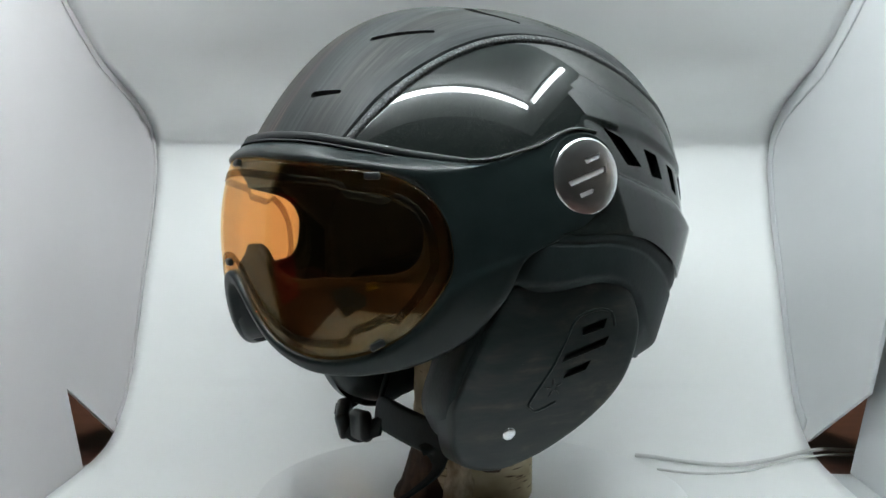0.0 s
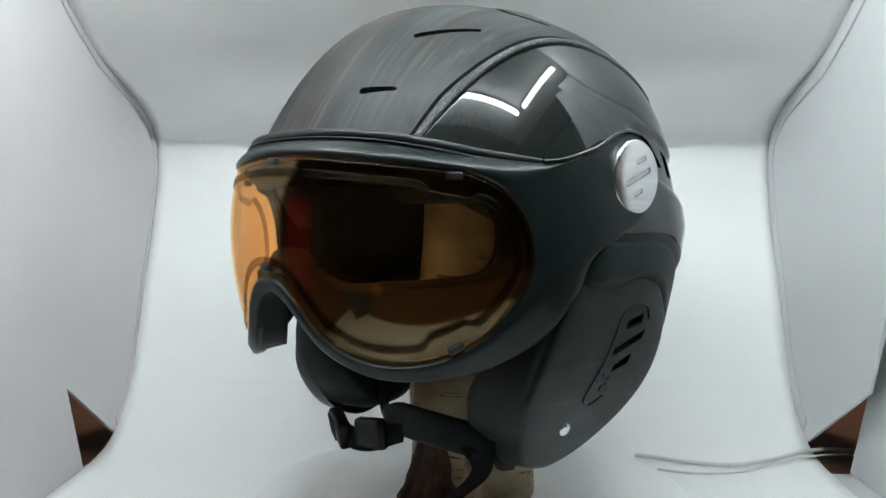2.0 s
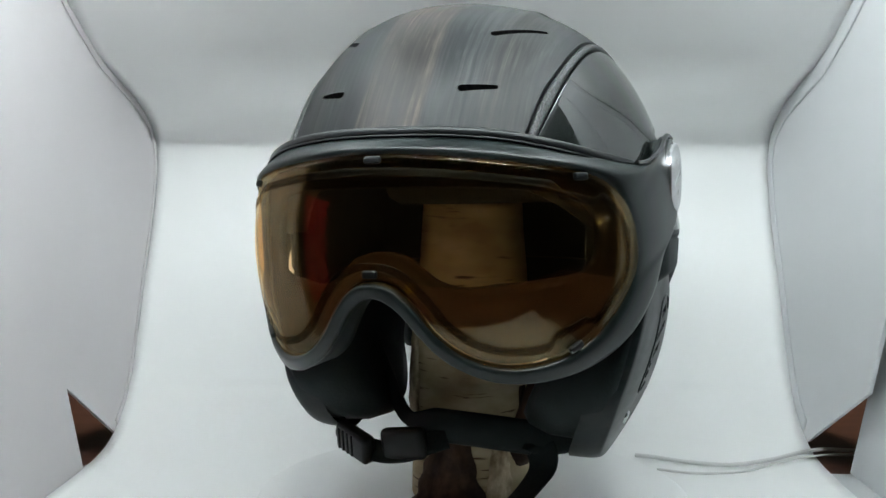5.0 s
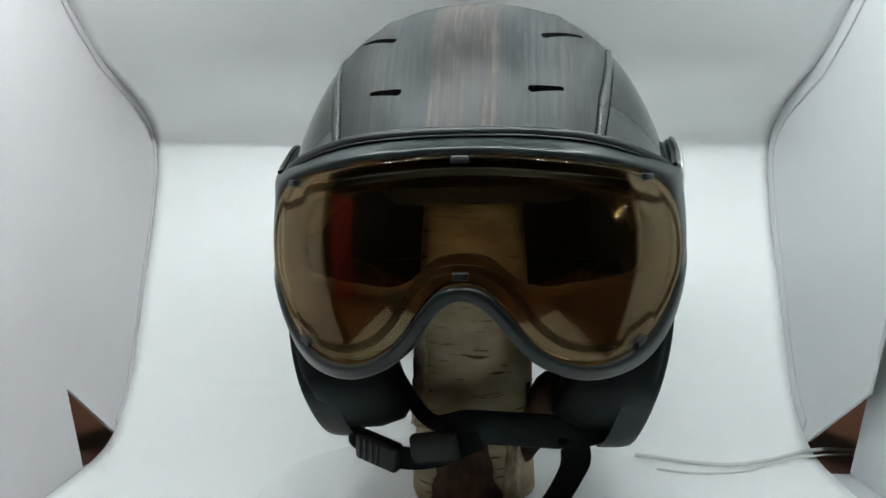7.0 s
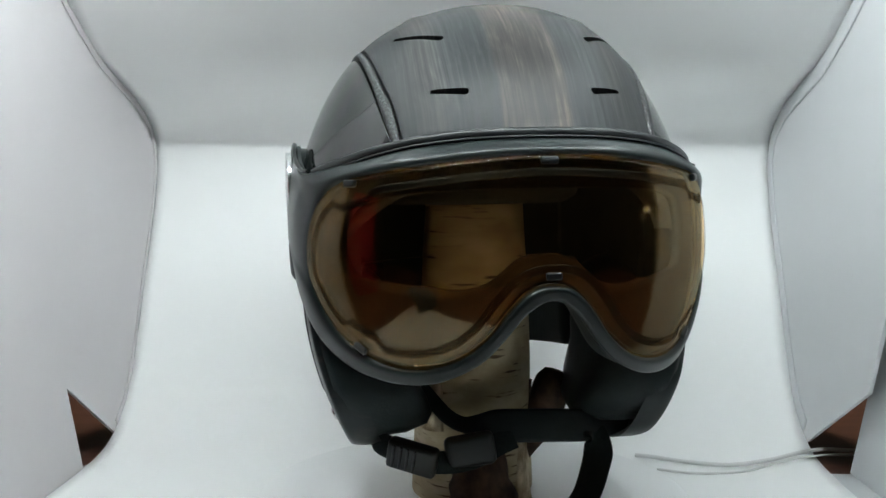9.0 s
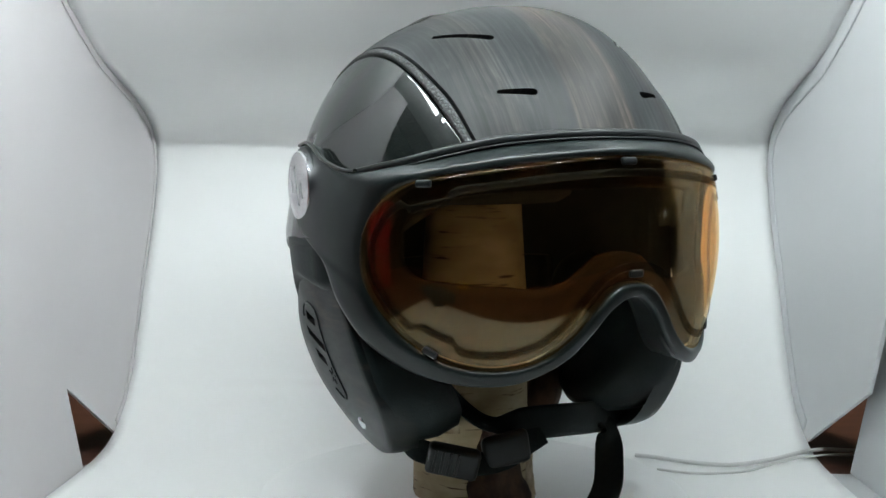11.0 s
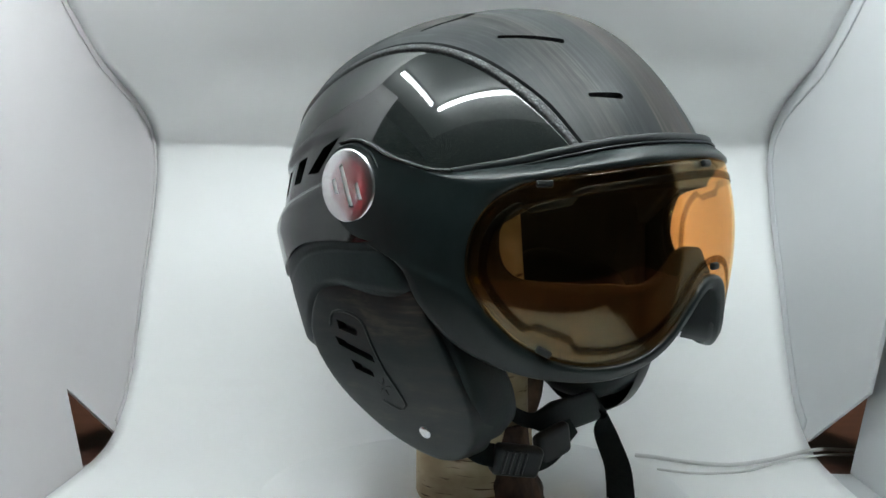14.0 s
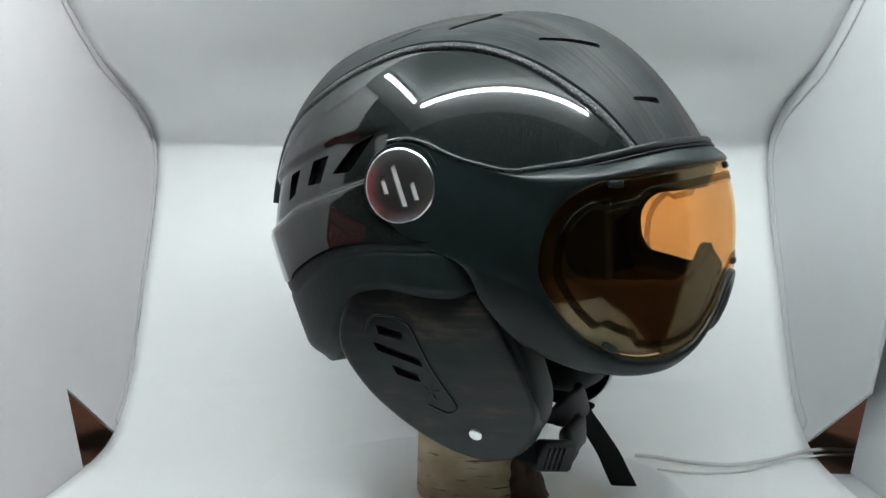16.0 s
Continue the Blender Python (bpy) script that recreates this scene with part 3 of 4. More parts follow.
def helmet_shell(root):
    rows = 110
    s = spline(SEAM, rows)
    # top: from seam to seam
    u = np.linspace(-1, 1, 81)
    pts = np.stack([np.stack([s[:, 0] * k, s[:, 1], s[:, 2]], 1) for k in u], 1)
    edge = np.abs(u)
    off = 0.0001 - 0.0020 * blend(edge, 0.975, 1.0)
    ridge = 0.0012 * np.exp(-((edge - 0.52) / 0.05) ** 2)
    vv = np.linspace(0, 1, rows)
    offs = np.tile(off, (rows, 1)) + ridge[None] * (blend(vv, 0.30, 0.42) * (1 - blend(vv, 0.7, 0.8)))[:, None]
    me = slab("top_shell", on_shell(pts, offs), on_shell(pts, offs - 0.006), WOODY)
    tools = []
    for sd in (-1, 1):
        for a, b, h in (((55, -119.5, 51.3), (34.5, -130.3, 50.5), 0.0023), ((67, -65, 86.6), (42, -96, 83.2), 0.0021), ((72, -10, 94.5), (51, -38, 104), 0.0022), ((72, 30, 90), (62, 12, 97.5), 0.0018)):
            tools.append(slot_tool((sd * a[0] / 1000, a[1] / 1000, a[2] / 1000), (sd * b[0] / 1000, b[1] / 1000, b[2] / 1000), h))
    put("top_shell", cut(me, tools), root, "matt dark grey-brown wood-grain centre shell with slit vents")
    low_seam, foot = spline(SEAM_LOW, rows), spline(FOOT, rows)
    for sd in (-1, 1):
        # leather trim along the seam
        k = np.linspace(0.07, 0.93, 7)
        strip = np.stack([s * (1 - a) + low_seam * a for a in k], 1)
        rise = 0.0012 * (1 - ((k - 0.5) / 0.43) ** 4) - 0.0002
        if sd < 0:
            strip = mirror(strip)
        put("seam_trim", slab("seam_trim", on_shell(strip, np.tile(rise, (rows, 1))), on_shell(strip, np.tile(rise * 0 - 0.004, (rows, 1))), LEATHER), root, "cracked dark grey leather strip")
        # glossy side
        k = np.linspace(0, 1, 90)
        side = np.stack([low_seam * (1 - a) + foot * a for a in k], 1)
        base = on_shell(side)
        y, z = base[..., 1], base[..., 2]
        upper = np.interp(y, (-0.01, 0.0075, 0.05, 0.106, 0.13), (0.036, 0.0365, 0.030, 0.011, 0.0))
        lower = np.interp(y, (-0.01, 0.0235, 0.081, 0.10, 0.13), (0.010, 0.003, -0.0135, -0.0234, -0.033))
        inside = blend(z, lower - 0.001, lower + 0.003) * (1 - blend(z, upper - 0.004, upper + 0.0005)) * blend(y, 0.004, 0.022)
        offs = -0.0028 * inside + 0.0013 * (1 - blend(z, lower - 0.006, lower)) * blend(y, 0.02, 0.05) - 0.0018 * (1 - blend(k, 0.0, 0.025))[None]
        if sd < 0:
            side = mirror(side)
        me = slab("side_shell", on_shell(side, offs), on_shell(side, offs - 0.007), GLOSS)
        tools = []
        for quad in (((35, 25), (20, 31), (35, 9), (49, 8)), ((68, 16), (54, 19.5), (58, 2.6), (71, 0.7)), ((92, 7.5), (81, 11), (84, -5), (92, -9.6))):
            q = spline([(a / 1000, b / 1000) for a, b in quad], 4, True)
            cyc = []
            for i in range(4):
                p0, p1, p2 = q[i - 1], q[i], q[(i + 1) % 4]
                for f in (0.16, 0.05):
                    cyc.append(tuple(p1 + (p0 - p1) * f))
                for f in (0.05, 0.16):
                    cyc.append(tuple(p1 + (p2 - p1) * f))
            tools.append(prism(cyc, sd * 0.06, sd * 0.15))
        put("side_shell", cut(me, tools), root, "glossy black flaked side shell with three rear vents")
        # matt neck part
        rows2 = 70
        a0, b0 = spline(FOOT[4:], rows2), spline(NECK, rows2)
        k = np.linspace(0, 1, 30)
        neck = np.stack([a0 * (1 - a) + b0 * a for a in k], 1)
        if sd < 0:
            neck = mirror(neck)
        groove = -0.0012 * np.exp(-((k - 0.16) / 0.03) ** 2) - 0.010 * blend(k, 0.72, 1.0) ** 2 - 0.0003
        groove = groove[None] - 0.012 * (1 - blend(a0[:, 1], -0.055, -0.03))[:, None]
        put("neck_roll", slab("neck_roll", on_shell(neck, groove), on_shell(neck, groove - 0.016), SOFT), root, "matt black padded neck roll")
    # foam liner inside
    t = np.linspace(-1, 1, 61)
    line = spline(mm((0, -150, 22), (0, -120, 70), (0, -60, 105), (0, 0, 115), (0, 60, 95), (0, 110, 40), (0, 125, -20), (0, 122, -70)), 60)
    wide = np.interp(np.linspace(0, 1, 60), (0, 0.3, 0.7, 1), (0.112, 0.14, 0.14, 0.11))
    pts = np.stack([np.stack([wide * np.sin(a * 1.5), line[:, 1] * math.cos(a * 1.1), line[:, 2] * np.cos(a * 1.5) - 0.03 * (1 - np.cos(a * 1.5))], 1) for a in t], 1)
    put("liner", slab("liner", on_shell(pts, -0.011), on_shell(pts, -0.026), LINER), root, "black foam liner")


def side_liners(root):
    """Black lining that closes the sides between shell and ear pads."""
    for sd in (-1, 1):
        yy, zz = np.linspace(-0.072, 0.076, 28), np.linspace(0, 1, 20)
        y, f = np.meshgrid(yy, zz)
        high = 0.02 - 0.55 * np.maximum(y - 0.03, 0)
        z = high + (-0.084 - high) * f
        x = 0.108 - 2.5 * np.maximum(y, 0) ** 2 - 1.2 * np.maximum(-y - 0.03, 0) ** 2
        g = np.stack([sd * x, y, z], -1)
        h = g.copy()
        h[..., 0] -= sd * 0.016
        put("side_lining", slab("side_lining", g, h, LINER), root, "black cloth side lining")


def neck_cushion(root):
    """The soft roll inside the back of the helmet."""
    a = np.linspace(-1.15, 1.15, 40)
    rows, back = [], []
    for z, d in ((-0.055, 0.004), (-0.062, 0.0), (-0.085, -0.002), (-0.108, 0.0), (-0.117, 0.005), (-0.120, 0.010)):
        rows.append(np.stack([(0.090 - d) * np.sin(a), (0.086 - d) * np.cos(a) + 0.002, np.full(40, z)], 1))
        back.append(np.stack([(0.072 + d * 0.4) * np.sin(a), (0.068 + d * 0.4) * np.cos(a) + 0.002, np.full(40, z)], 1))
    put("neck_cushion", slab("neck_cushion", np.stack(rows, 0), np.stack(back, 0), SOFT), root, "soft black inner neck cushion")


def crown_pad(root):
    """The block of foam in the crown that the helmet sits on."""
    me = lathe("crown_pad", [(0.060, -0.0128), (0.068, -0.008), (0.074, 0.01), (0.072, 0.05), (0.060, 0.085), (0.03, 0.092)], LINER, 64)
    me.transform(Matrix.Translation((0, 0.012, 0)))
    put("crown_pad", me, root, "black foam crown padding")


# lens edge and frame edge as matched places round the visor
LENS_EDGE = ((0, 15.2), (16, 13), (30, 9.6), (43, 6), (51.5, 1.5), (58, -8), (61.8, -22), (63, -36.5), (62.8, -49), (60.5, -61), (57.2, -72.5), (52, -84.5), (44.5, -93.3), (36, -97.6), (27, -96.8), (19, -90.8), (12.6, -79.5), (8.2, -66), (4, -55), (0, -51.8))
SEAL_EDGE = ((0, 2), (15, 1.5), (28, 0), (41, -3), (49, -6.5), (54, -12), (57, -21), (57.5, -30), (57, -39), (55.5, -46), (52, -51.5), (43, -54), (36, -55.5), (29, -56), (24, -57.5), (18.5, -57.5), (13, -54), (9, -47), (5, -39.5), (0, -37))
FRAME_EDGE = (("x", 0, 27), ("x", 40, 26), ("x", 68, 23), ("x", 93, 17), ("y", -68, 8.5), ("y", -36, 17), ("y", -6, 27), ("y", 14, 4), ("y", -6, -25), ("y", -42, -42), ("y", -54, -64), ("y", -72, -86),
              ("y", -98, -101), ("y", -122, -107), ("y", -139, -106.5), ("t", 20.5, -101), ("t", 13.6, -92), ("t", 8.6, -79.5), ("t", 4.4, -66.5), ("t", 0, -60))


def visor_loops(count=260):
    inner = [(float(t), z / 1000) for t, z in LENS_EDGE]
    outer = [(w if k == "t" else (turn_x if k == "x" else turn_y)(w / 1000, z / 1000), z / 1000) for k, w, z in FRAME_EDGE]
    def full(half):
        return np.array(half + [(-t, z) for t, z in half[-2:0:-1]])
    return spline(full(inner), count, True), spline(full(outer), count, True)


def inset_loop(loop, depth):
    """A closed loop of (turn, height) drawn inwards by a depth in metres at each point."""
    flat = loop * np.array((0.0024, 1.0))
    tang = np.roll(flat, -2, 0) - np.roll(flat, 2, 0)
    tang /= np.linalg.norm(tang, axis=1)[:, None]
    inward = np.stack([tang[:, 1], -tang[:, 0]], 1)
    return (flat + inward * depth[:, None]) / np.array((0.0024, 1.0))


def visor(root):
    inner, outer = visor_loops()
    # frame
    k = np.array((0, 0.03, 0.08, 0.16, 0.28, 0.42, 0.56, 0.70, 0.84, 0.94, 1.0))
    rise = np.array((0.0, 1.6, 2.6, 3.2, 3.3, 3.1, 2.8, 2.5, 2.2, 1.6, 0.2)) / 1000
    slim = 1 - 0.65 * blend(np.abs(outer[:, 0]), 72, 88)
    high = blend(outer[:, 1], 0.004, 0.018) * (1 - blend(np.abs(outer[:, 0]), 62, 76))
    grid = np.stack([on_visor(inner * (1 - a) + outer * a, r * slim - 0.0056 * a**1.2 * high) for a, r in zip(k, rise)], 0)
    under = np.stack([on_visor(inner * (1 - a) + outer * a, -0.0035 - 0.0056 * a**1.2 * high) for a in k], 0)
    ob = put("visor_frame", sharpen(slab("visor_frame", grid, under, BLACK, True), 50), root, "satin black visor frame reaching back to the hinges")
    # brim ridge
    half = [(turn_x(x / 1000, 0.02), z / 1000) for x, z in ((0, 28.5), (34, 27.8), (65, 25), (89, 19.5), (107, 13))] + [(turn_y(-0.069, 0.01), 0.0085)]
    line = spline([(-t, z) for t, z in half[:0:-1]] + half, 120)
    c = on_visor(line + np.array((0, 0.0008)), -0.0048)
    n = on_visor(line + np.array((0, 0.0008)), 0.0070) - c
    up = np.cross(np.gradient(c, axis=0), n)
    up /= np.linalg.norm(up, axis=1)[:, None]
    wide = 0.0048 * np.interp(np.linspace(0, 1, 120), (0, 0.06, 0.94, 1), (0.75, 1, 1, 0.75))
    put("brim_seal", sweep("brim_seal", c, up, wide, 0.0055, RUBBER), ob, "black rubber brim strip")
    lip = on_visor(line - np.array((0, 0.0026)), -0.0022)
    put("brim_groove", sweep("brim_groove", lip, up, wide * 0.25, 0.0016, RUBBER), ob)
    # polished bead along the upper edge of the arms
    for sd in (-1, 1):
        bead = spline([(turn_y(y / 1000, z / 1000), z / 1000) for y, z in ((-74, 9.5), (-62, 10.5), (-48, 14), (-34, 18.5), (-20, 25), (-8, 28), (4, 26.5))], 50)
        c = on_visor(bead * np.array((sd, 1)), 0.0006)
        put("edge_bead", sweep("edge_bead", c, on_visor(bead * np.array((sd, 1)), 0.02) - c, 0.0034, 0.0026, GLOSS, False), ob, "polished black edge")
    # lens
    hi_i, lo_i = int(np.argmax(inner[:, 0])), int(np.argmin(inner[:, 0]))
    upper = np.vstack([inner[lo_i:], inner[: hi_i + 1]])
    lower = inner[hi_i : lo_i + 1][::-1]
    turns = inner[hi_i, 0] * np.sin(np.linspace(-math.pi / 2, math.pi / 2, 181))
    zu, zl = np.interp(turns, upper[:, 0], upper[:, 1]), np.interp(turns, lower[:, 0], lower[:, 1])
    zu, zl = np.maximum(zu, zl + 1e-5), zl
    rows = np.stack([np.stack([turns, zl + (zu - zl) * f], 1) for f in np.linspace(0, 1, 40)], 0)
    me = slab("lens", on_visor(rows, 0.0008), on_visor(rows, -0.0008), LENS)
    put("lens", me, ob, "orange tinted mirrored visor lens")
    # dark seal of the inner pane, stepping inwards round the clips
    clips = ((0, 12.0, 9.5), (46.5, 2.0, 9), (-46.5, 2.0, 9), (46.5, -88.5, 9), (-46.5, -88.5, 9), (0, -46.8, 8.5))
    near = np.full(260, 1.0)
    for t, z, _ in clips[1:5]:
        near = np.minimum(near, np.hypot((inner[:, 0] - t) * 0.0024, inner[:, 1] - z / 1000))
    depth = 0.0068 + 0.0050 * (1 - blend(near, 0.012, 0.017))
    b = [inset_loop(inner, depth + w) for w in (0.0, 0.0022, 0.0044)]
    put("lens_border", slab("lens_border", np.stack([on_visor(r, np.full(260, 0.0014)) for r in b], 0), np.stack([on_visor(r, np.full(260, 0.0011)) for r in b], 0), BAND, True), ob, "dull grey border printed round the lens")
    # small clips that hold the lens
    for x, z, w in clips:
        t = x
        p = on_visor(np.array(((t, z / 1000),)), 0.0008)[0]
        w2 = on_visor(np.array(((t, z / 1000),)), 0.0108)[0] - p
        q = on_visor(np.array(((t + 1, z / 1000),)), 0.0008)[0] - p
        w2, q = Vector(w2).normalized(), Vector(q).normalized()
        if x and z < -50:
            q = (Matrix.Rotation(math.copysign(-0.5, x), 3, w2) @ q)
        v = w2.cross(q)
        m = Matrix(((q.x, v.x, w2.x, p[0]), (q.y, v.y, w2.y, p[1]), (q.z, v.z, w2.z, p[2]), (0, 0, 0, 1)))
        part("lens_clip", box_bm((w / 1000, 0.0042, 0.0032), (0, 0, 0.0006), 0.0012, m), RUBBER, ob, "small black lens clip")
    # hinge discs
    for sd, spin in ((1, 20), (-1, 71.5)):
        rows = [(0.0200, -0.004), (0.0212, -0.003), (0.0216, 0.0), (0.0216, 0.0018), (0.0210, 0.0026), (0.0203, 0.0029), (0.0120, 0.0034), (0.002, 0.0035)]
        me = lathe("hinge_disc", rows, METAL, 96)
        tools, outlines = [], []
        for ax, ay, ln, wd in ((0, 0, 26.5, 3.4), (6.5 if sd > 0 else -6, 8.2, 11, 3.0), (-3.5 if sd > 0 else 2.5, -8.6, 10, 3.0)):
            o = [(ax - ln / 2 + 0.7, ay - wd / 2), (ax + ln / 2 - 0.7, ay - wd / 2), (ax + ln / 2, ay + wd / 2), (ax - ln / 2, ay + wd / 2)]
            outlines.append([(a / 1000, b / 1000) for a, b in o])
            tools.append(prism(outlines[-1], 0.0014, 0.01, axis=2))
        me = cut(me, tools)
        # disc plane: local x along y, local y along z
        m = Matrix(((0, 0, sd, sd * 0.1294), (1, 0, 0, -0.0055), (0, 1, 0, 0.0015), (0, 0, 0, 1))) @ Matrix.Rotation(radians(spin), 4, "Z")
        me.transform(m)
        put("hinge_disc", me, ob, "round brushed steel hinge cap with three slits")
        # added pale bars stand in for the light that the slit bevels catch
        for o in outlines:
            cx, cy = sum(a for a, _ in o) / 4, sum(b for _, b in o) / 4
            bm = prism([(cx + (a - cx) * 0.93, cy + (b - cy) * 0.78) for a, b in o], 0.0012, 0.0027, axis=2)
            bm.transform(m)
            part("slit_glint_bar", bm, SLIT_GLINT, ob, "pale bar standing in for the glint of a slit", smooth=False)
        rows = [(0.0215, -0.014), (0.0240, -0.013), (0.0246, -0.002), (0.0240, -0.0008), (0.0222, -0.0006)]
        me = lathe("hinge_seat", rows, BLACK, 96)
        me.transform(m)
        put("hinge_seat", me, ob)
    # foam face seal behind the lens, open for the eyes
    opening = [(t, z / 1000) for t, z in SEAL_EDGE]
    opening = spline(np.array(opening + [(-t, z) for t, z in opening[-2:0:-1]]), 260, True)
    def seal(deeper):
        return np.stack([on_visor(inner * (1 - f) + opening * f, np.full(260, -0.0052 - 0.008 * blend(f, 0.0, 1.0) - deeper)) for f in np.linspace(0.0, 1.0, 8)], 0)
    put("face_seal", slab("face_seal", seal(0.0), seal(0.005), FOAM, True), ob, "black foam face seal behind the lens")
    # nose piece: a soft flap inside the arch
    loop = [(t, z / 1000) for t, z in ((0, -57), (4.2, -63), (8, -75), (12.3, -88), (17, -96), (22, -101))]
    line = spline([(-t, z) for t, z in loop[:0:-1]] + loop, 60)
    g = np.stack([on_visor(line, np.full(60, -d)) - np.array((0, 0, 0.10 * d)) for d in np.linspace(0.001, 0.02, 6)], 0)
    h = g + np.array((0, 0, -0.0016))
    put("nose_flap", slab("nose_flap", g, h, RUBBER), ob, "soft black nose guard")


PAD = ((-46, -58), (-20, -55), (2, -52.5), (18, -54), (33, -62), (42, -79), (42.5, -97), (29, -119), (13, -135), (-8, -151), (-29, -160.5), (-50, -162.5), (-68, -153), (-78, -132), (-75.5, -113), (-63, -82))
PAD_LEFT = PAD[:7] + ((36, -118), (23, -135), (2, -152), (-20, -164), (-45, -169), (-68, -159)) + PAD[13:]


def pad_x(y, z):
    d = np.maximum(-z - 0.068, 0)
    return 0.1230 - 2.9 * d**2 - 1.6 * np.maximum(np.abs(y + 0.015) - 0.02, 0) ** 2


def ear_pads(root):
    for sd in (-1, 1):
        loop = spline(mm(*(PAD if sd < 0 else PAD_LEFT)), 150, True)
        mid = np.array((-0.040, -0.102))
        k = np.array((1.0, 0.992, 0.982, 0.968, 0.94, 0.8, 0.65, 0.5, 0.35, 0.2, 0.004))
        drop = np.array((9.0, 3.6, 1.3, 0.5, 0.1, 0, 0, 0, 0, 0, 0)) / 1000
        def layer(extra):
            out = []
            for a, d in zip(k, drop):
                yz = mid + (loop - mid) * a
                out.append(np.stack([sd * (pad_x(yz[:, 0], yz[:, 1]) - d * 0.8 - extra), yz[:, 0], yz[:, 1]], 1))
            return np.stack(out, 0)
        me = slab("pad_cap", layer(0), layer(0.012), PAD_WOOD, True)
        quads = (((16, -79.5), (-1.5, -83.5), (-1, -88.5), (14, -85.5)), ((18.5, -90), (-12, -98.5), (-13.5, -103.5), (15.5, -95.5)), ((7, -103.5), (-9.5, -108), (-11, -113), (4, -109.5)))
        # close the small hole in the middle, then cut the vents
        bm = bmesh.new()
        bm.from_mesh(me)
        bmesh.ops.holes_fill(bm, edges=[e for e in bm.edges if e.is_boundary], sides=0)
        bm.to_mesh(me)
        bm.free()
        cap = put("ear_pad", cut(me, [prism([(a / 1000, b / 1000) for a, b in q], sd * 0.106, sd * 0.14) for q in quads]), root, "matt dark wood-grain ear pad with three slots")
        # raised outline beside the slots
        line = spline(mm((21.5, -84), (19, -76.5), (11, -74), (-1, -76), (-7.5, -80.5), (-13, -92), (-20, -106), (-31, -124), (-30.5, -129), (-25, -131), (-14, -127)), 60)
        c = np.stack([sd * (pad_x(line[:, 0], line[:, 1]) + 0.0001), line[:, 0], line[:, 1]], 1)
        put("vent_rim", sweep("vent_rim", c, np.tile((sd * 1.0, 0, 0), (60, 1)), 0.0016, 0.0016, BLACK, False), cap)
        # small star mark under the slots
        for i in range(5):
            a = 0.5 + i * 1.2566
            p = np.array([(-17 + r * math.cos(a), -118 + r * math.sin(a)) for r in (2.0, 5.6)]) / 1000
            c = np.stack([sd * (pad_x(p[:, 0], p[:, 1]) + 0.0001), p[:, 0], p[:, 1]], 1)
            put("embossed_mark", sweep("embossed_mark", c, np.tile((sd * 1.0, 0, 0), (2, 1)), 0.0011, 0.0010, RUBBER, False), cap)
        # rivet
        me = lathe("rivet", [(0.003, -0.003), (0.0042, -0.0005), (0.0042, 0.0004), (0.0036, 0.0011), (0.001, 0.0014)], METAL, 40)
        px = float(pad_x(np.array(-0.041), np.array(-0.1435)))
        me.transform(Matrix.Translation((sd * px, -0.041, -0.1435)) @ Matrix.Rotation(sd * radians(90 + 22), 4, "Y"))
        put("rivet", me, cap, "polished steel rivet")
        # padded inside
        loop2 = spline(mm((-56, -64), (-25, -55), (4, -50), (24, -52), (36, -62), (42, -77), (40, -97), (24, -119), (8, -135), (-12, -148), (-31, -155), (-52, -156), (-68, -149), (-78, -132), (-78, -110), (-70, -85)), 150, True)
        prof = ((0.004, 0.95), (0.008, 1.0), (0.018, 1.01), (0.034, 0.99), (0.050, 0.9), (0.058, 0.78), (0.062, 0.6), (0.064, 0.35), (0.064, 0.1))
        rows = []
        for depth, sc in prof:
            yz = mid + (loop2 - mid) * sc
            lean = 0.35 * np.maximum(-0.11 - yz[:, 1], 0)
            depth *= 0.87
            rows.append(np.stack([sd * (pad_x(yz[:, 0], yz[:, 1]) - depth - lean * depth / 0.06), yz[:, 0], yz[:, 1]], 1))
        rows = np.stack(rows, 0)
        n = rows.shape[1]
        faces = [(i * n + j, i * n + (j + 1) % n, (i + 1) * n + (j + 1) % n, (i + 1) * n + j) for i in range(len(prof) - 1) for j in range(n)]
        faces += [tuple(range(n))[::-1], tuple((len(prof) - 1) * n + j for j in range(n))]
        me = mesh_from("cushion", rows.reshape(-1, 3), faces, SOFT)
        put("cushion", me, root, "soft black inner ear cushion")


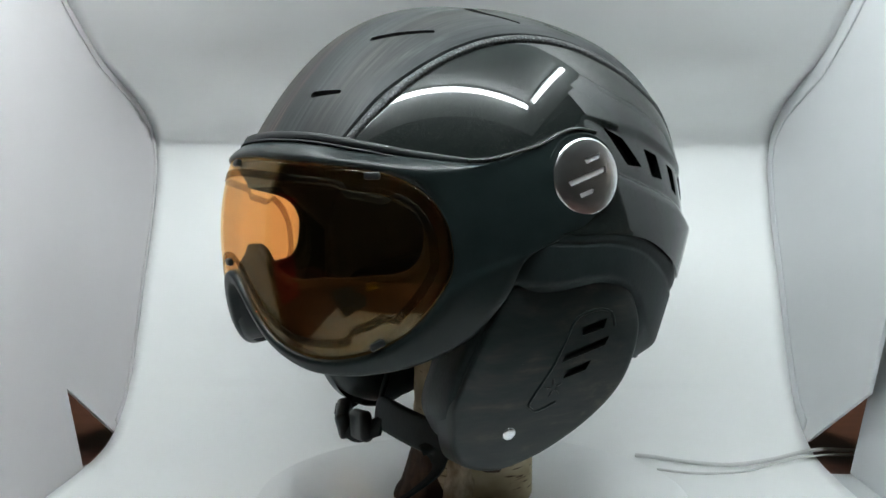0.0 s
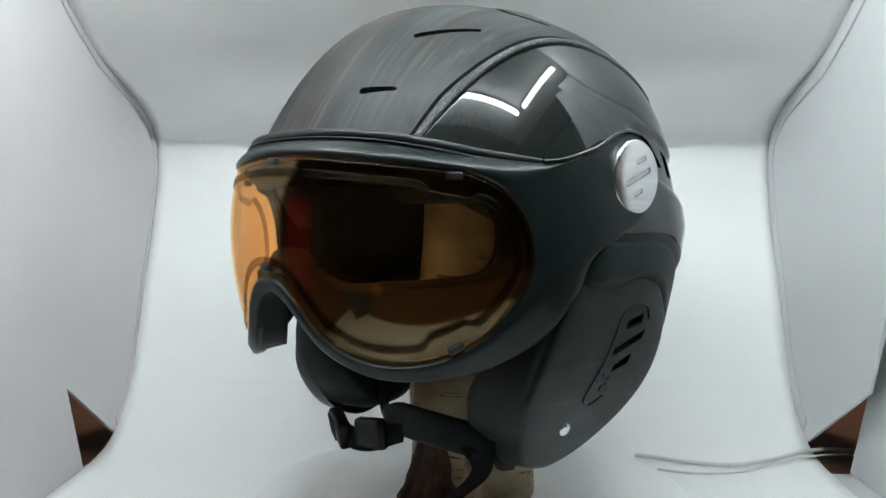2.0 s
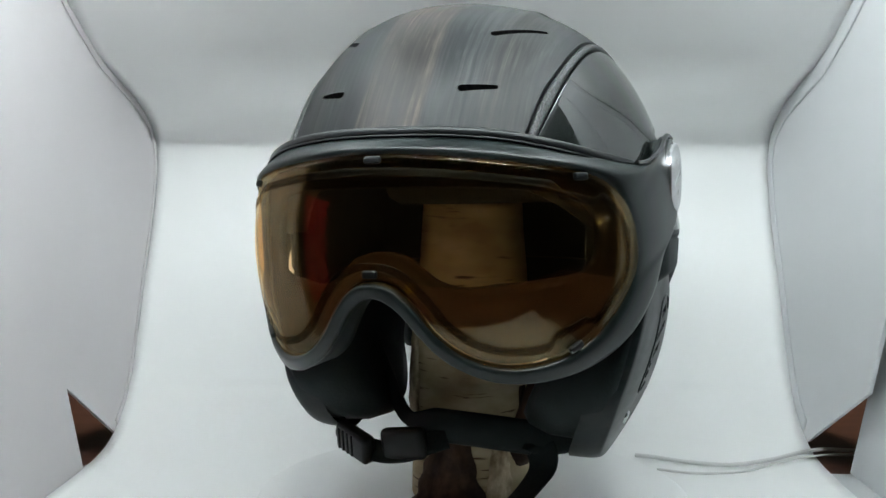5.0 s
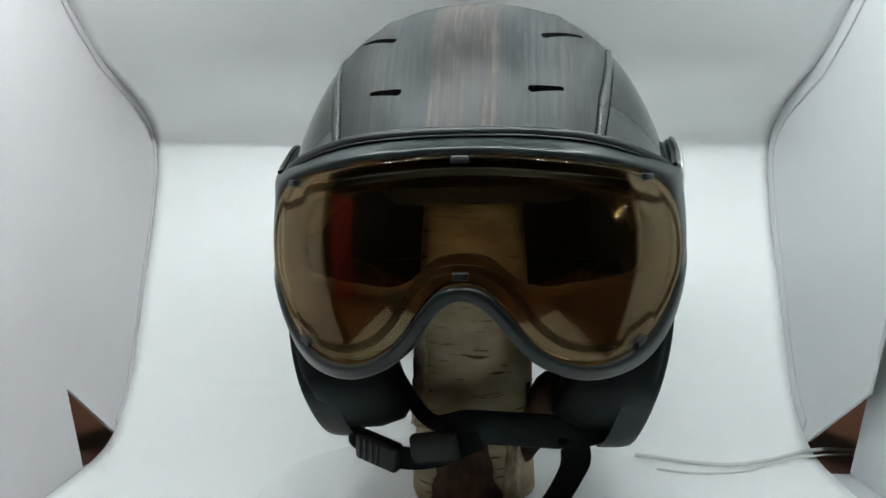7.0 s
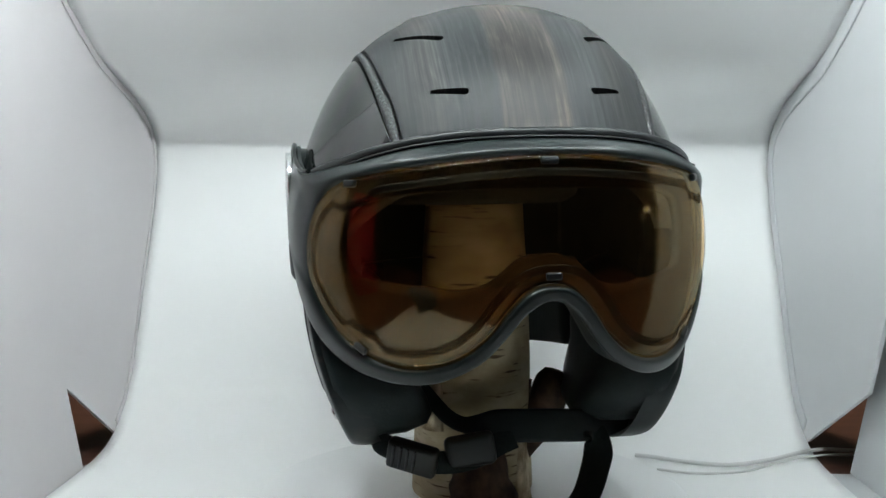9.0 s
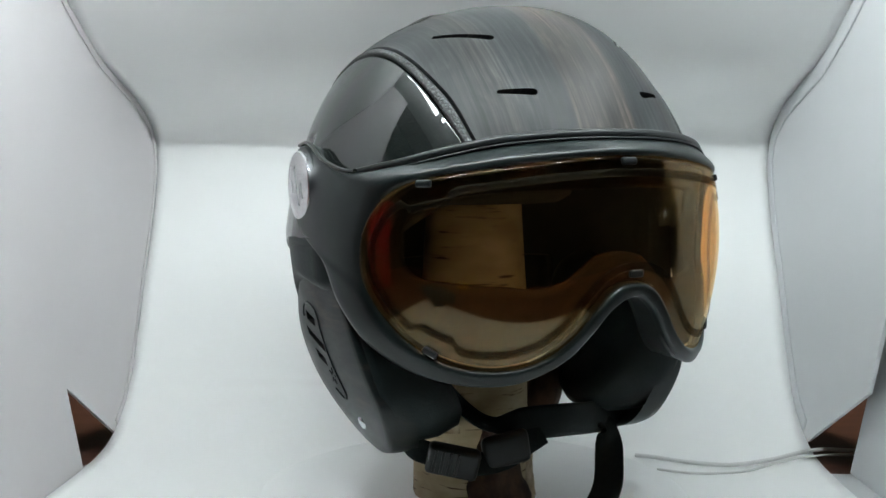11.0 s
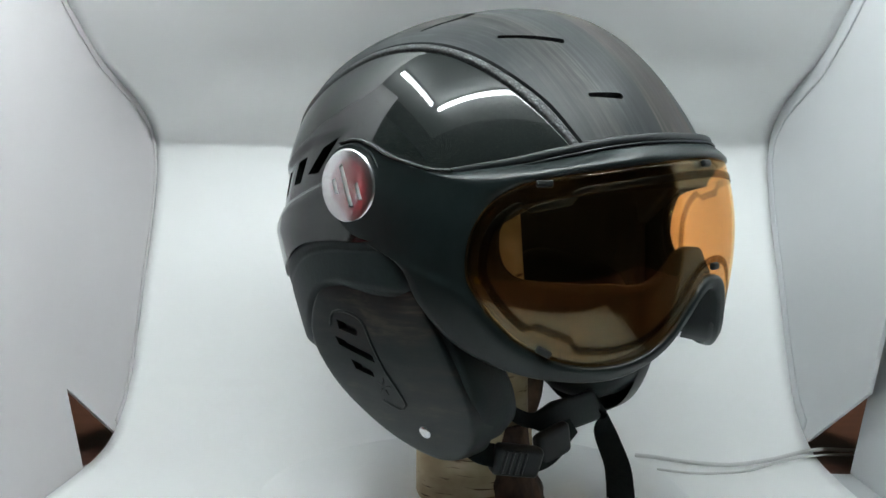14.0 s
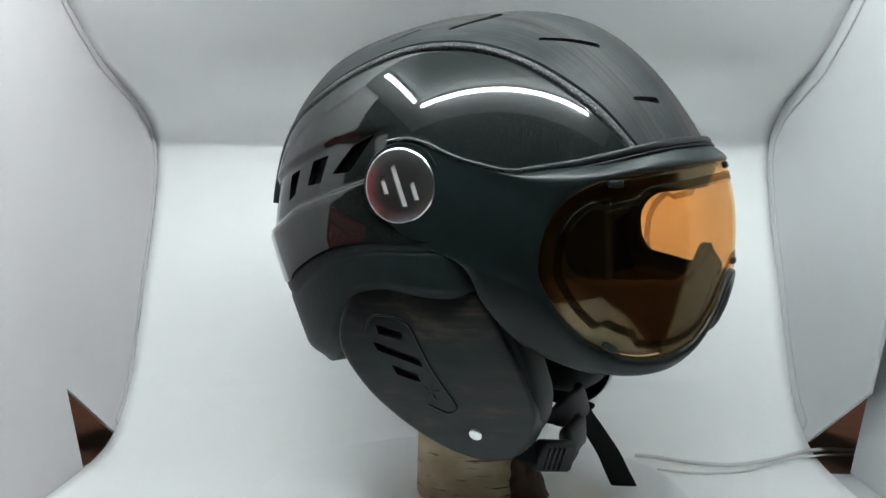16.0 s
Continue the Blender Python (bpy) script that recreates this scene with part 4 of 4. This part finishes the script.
def straps(root):
    def run(name, pts, across, width, thick, mat, label, count=60, parent=root):
        c = spline(mm(*pts), count)
        a = spline(np.array(across, float), count) if len(across) > 1 else np.tile(across[0], (count, 1))
        return put(name, sweep(name, c, a, width, thick, mat), parent, label)
    chin = run("chin_strap", ((99, -44, -140), (88, -46, -154), (70, -54, -158), (46, -63, -155), (25, -68, -152.5), (0, -69, -151), (-22, -65, -151), (-35, -58, -147), (-47, -48, -134), (-64, -36, -110)),
               ((-0.5, 0.4, 0.8), (-0.3, 0.4, 1), (0, 0.3, 1), (0, 0.3, 1), (0, 0.2, 1), (0, 0.2, 1), (0.2, 0.1, 1), (0.7, 0, 0.6), (1, 0, 0.3), (1, 0, 0.2)),
               np.interp(np.linspace(0, 1, 60), (0, 0.18, 0.3, 0.6, 0.7, 1), (0.013, 0.014, 0.021, 0.021, 0.010, 0.009)), np.interp(np.linspace(0, 1, 60), (0, 0.22, 0.34, 0.62, 0.72, 1), (0.003, 0.003, 0.008, 0.008, 0.003, 0.003)),
               SOFT, "black padded chin strap")
    run("webbing", ((-84, -52, -152), (-80, -62, -158), (-70, -70, -162), (-56, -76, -167), (-40, -77.5, -169), (-24, -77, -167), (-10, -75, -161.5), (2, -74, -157)), ((0, 0.4, 1),), 0.014, 0.0022, WEB, "black woven strap", parent=chin)
    m = Matrix.Translation((-0.060, -0.0755, -0.1655)) @ Matrix.Rotation(radians(14), 4, "Y") @ Matrix.Rotation(radians(-25), 4, "Z") @ Matrix.Rotation(radians(18), 4, "X")
    buckle = part("buckle", box_bm((0.032, 0.010, 0.019), (-0.002, 0, 0), 0.003, m), RUBBER, chin, "black plastic side-release buckle")
    for i in range(4):
        part("grip_rib", box_bm((0.0018, 0.0018, 0.015), (-0.013 + 0.0045 * i, -0.0052, 0), 0.0006, m), RUBBER, buckle)
    m2 = Matrix.Translation((-0.026, -0.0770, -0.1645)) @ Matrix.Rotation(radians(-8), 4, "Y") @ Matrix.Rotation(radians(-6), 4, "Z")
    part("buckle_tongue", box_bm((0.031, 0.009, 0.021), (0, 0, 0.002), 0.004, m2), RUBBER, chin, "black plastic buckle tongue")
    run("strap_tail", ((50, -62, -158), (58, -62, -161), (60.5, -63.5, -171), (57, -69, -180), (46, -83, -193.5), (33, -92.5, -202), (21, -100, -207)),
        ((0.7, 0.7, 0), (0.8, 0.4, 0), (0.9, -0.1, 0), (0.83, -0.5, 0), (0.77, -0.64, 0), (0.77, -0.64, 0), (0.77, -0.64, 0)), 0.0188, 0.0018, WEB, "loose black end of the strap", parent=chin)


def helmet():
    root = tagged(new("ski_helmet"), "black ski helmet with wood-look top and orange visor", "helmet")
    helmet_shell(root)
    crown_pad(root)
    side_liners(root)
    neck_cushion(root)
    visor(root)
    ear_pads(root)
    straps(root)
    return root


room()
light_box()
cable()
table_things()
room_lamps()
TURNTABLE = turntable()
STUMP = stump()
HELMET = helmet()


def motions():
    seat = pose(0, 0, 0.235) @ pose(0, 0, 0, 0, -1.185, 0) @ pose(0.0052, 0, 0)
    times = [i * 0.5 for i in range(33)]
    for thing, rest in ((TURNTABLE, pose(0, 0, 0)), (STUMP, pose(0, 0, 0)), (HELMET, seat)):
        walk(thing, [(t, pose(0, 0, 0, 0, 0, -60.62 + 8.053 * t) @ rest) for t in times])


motions()
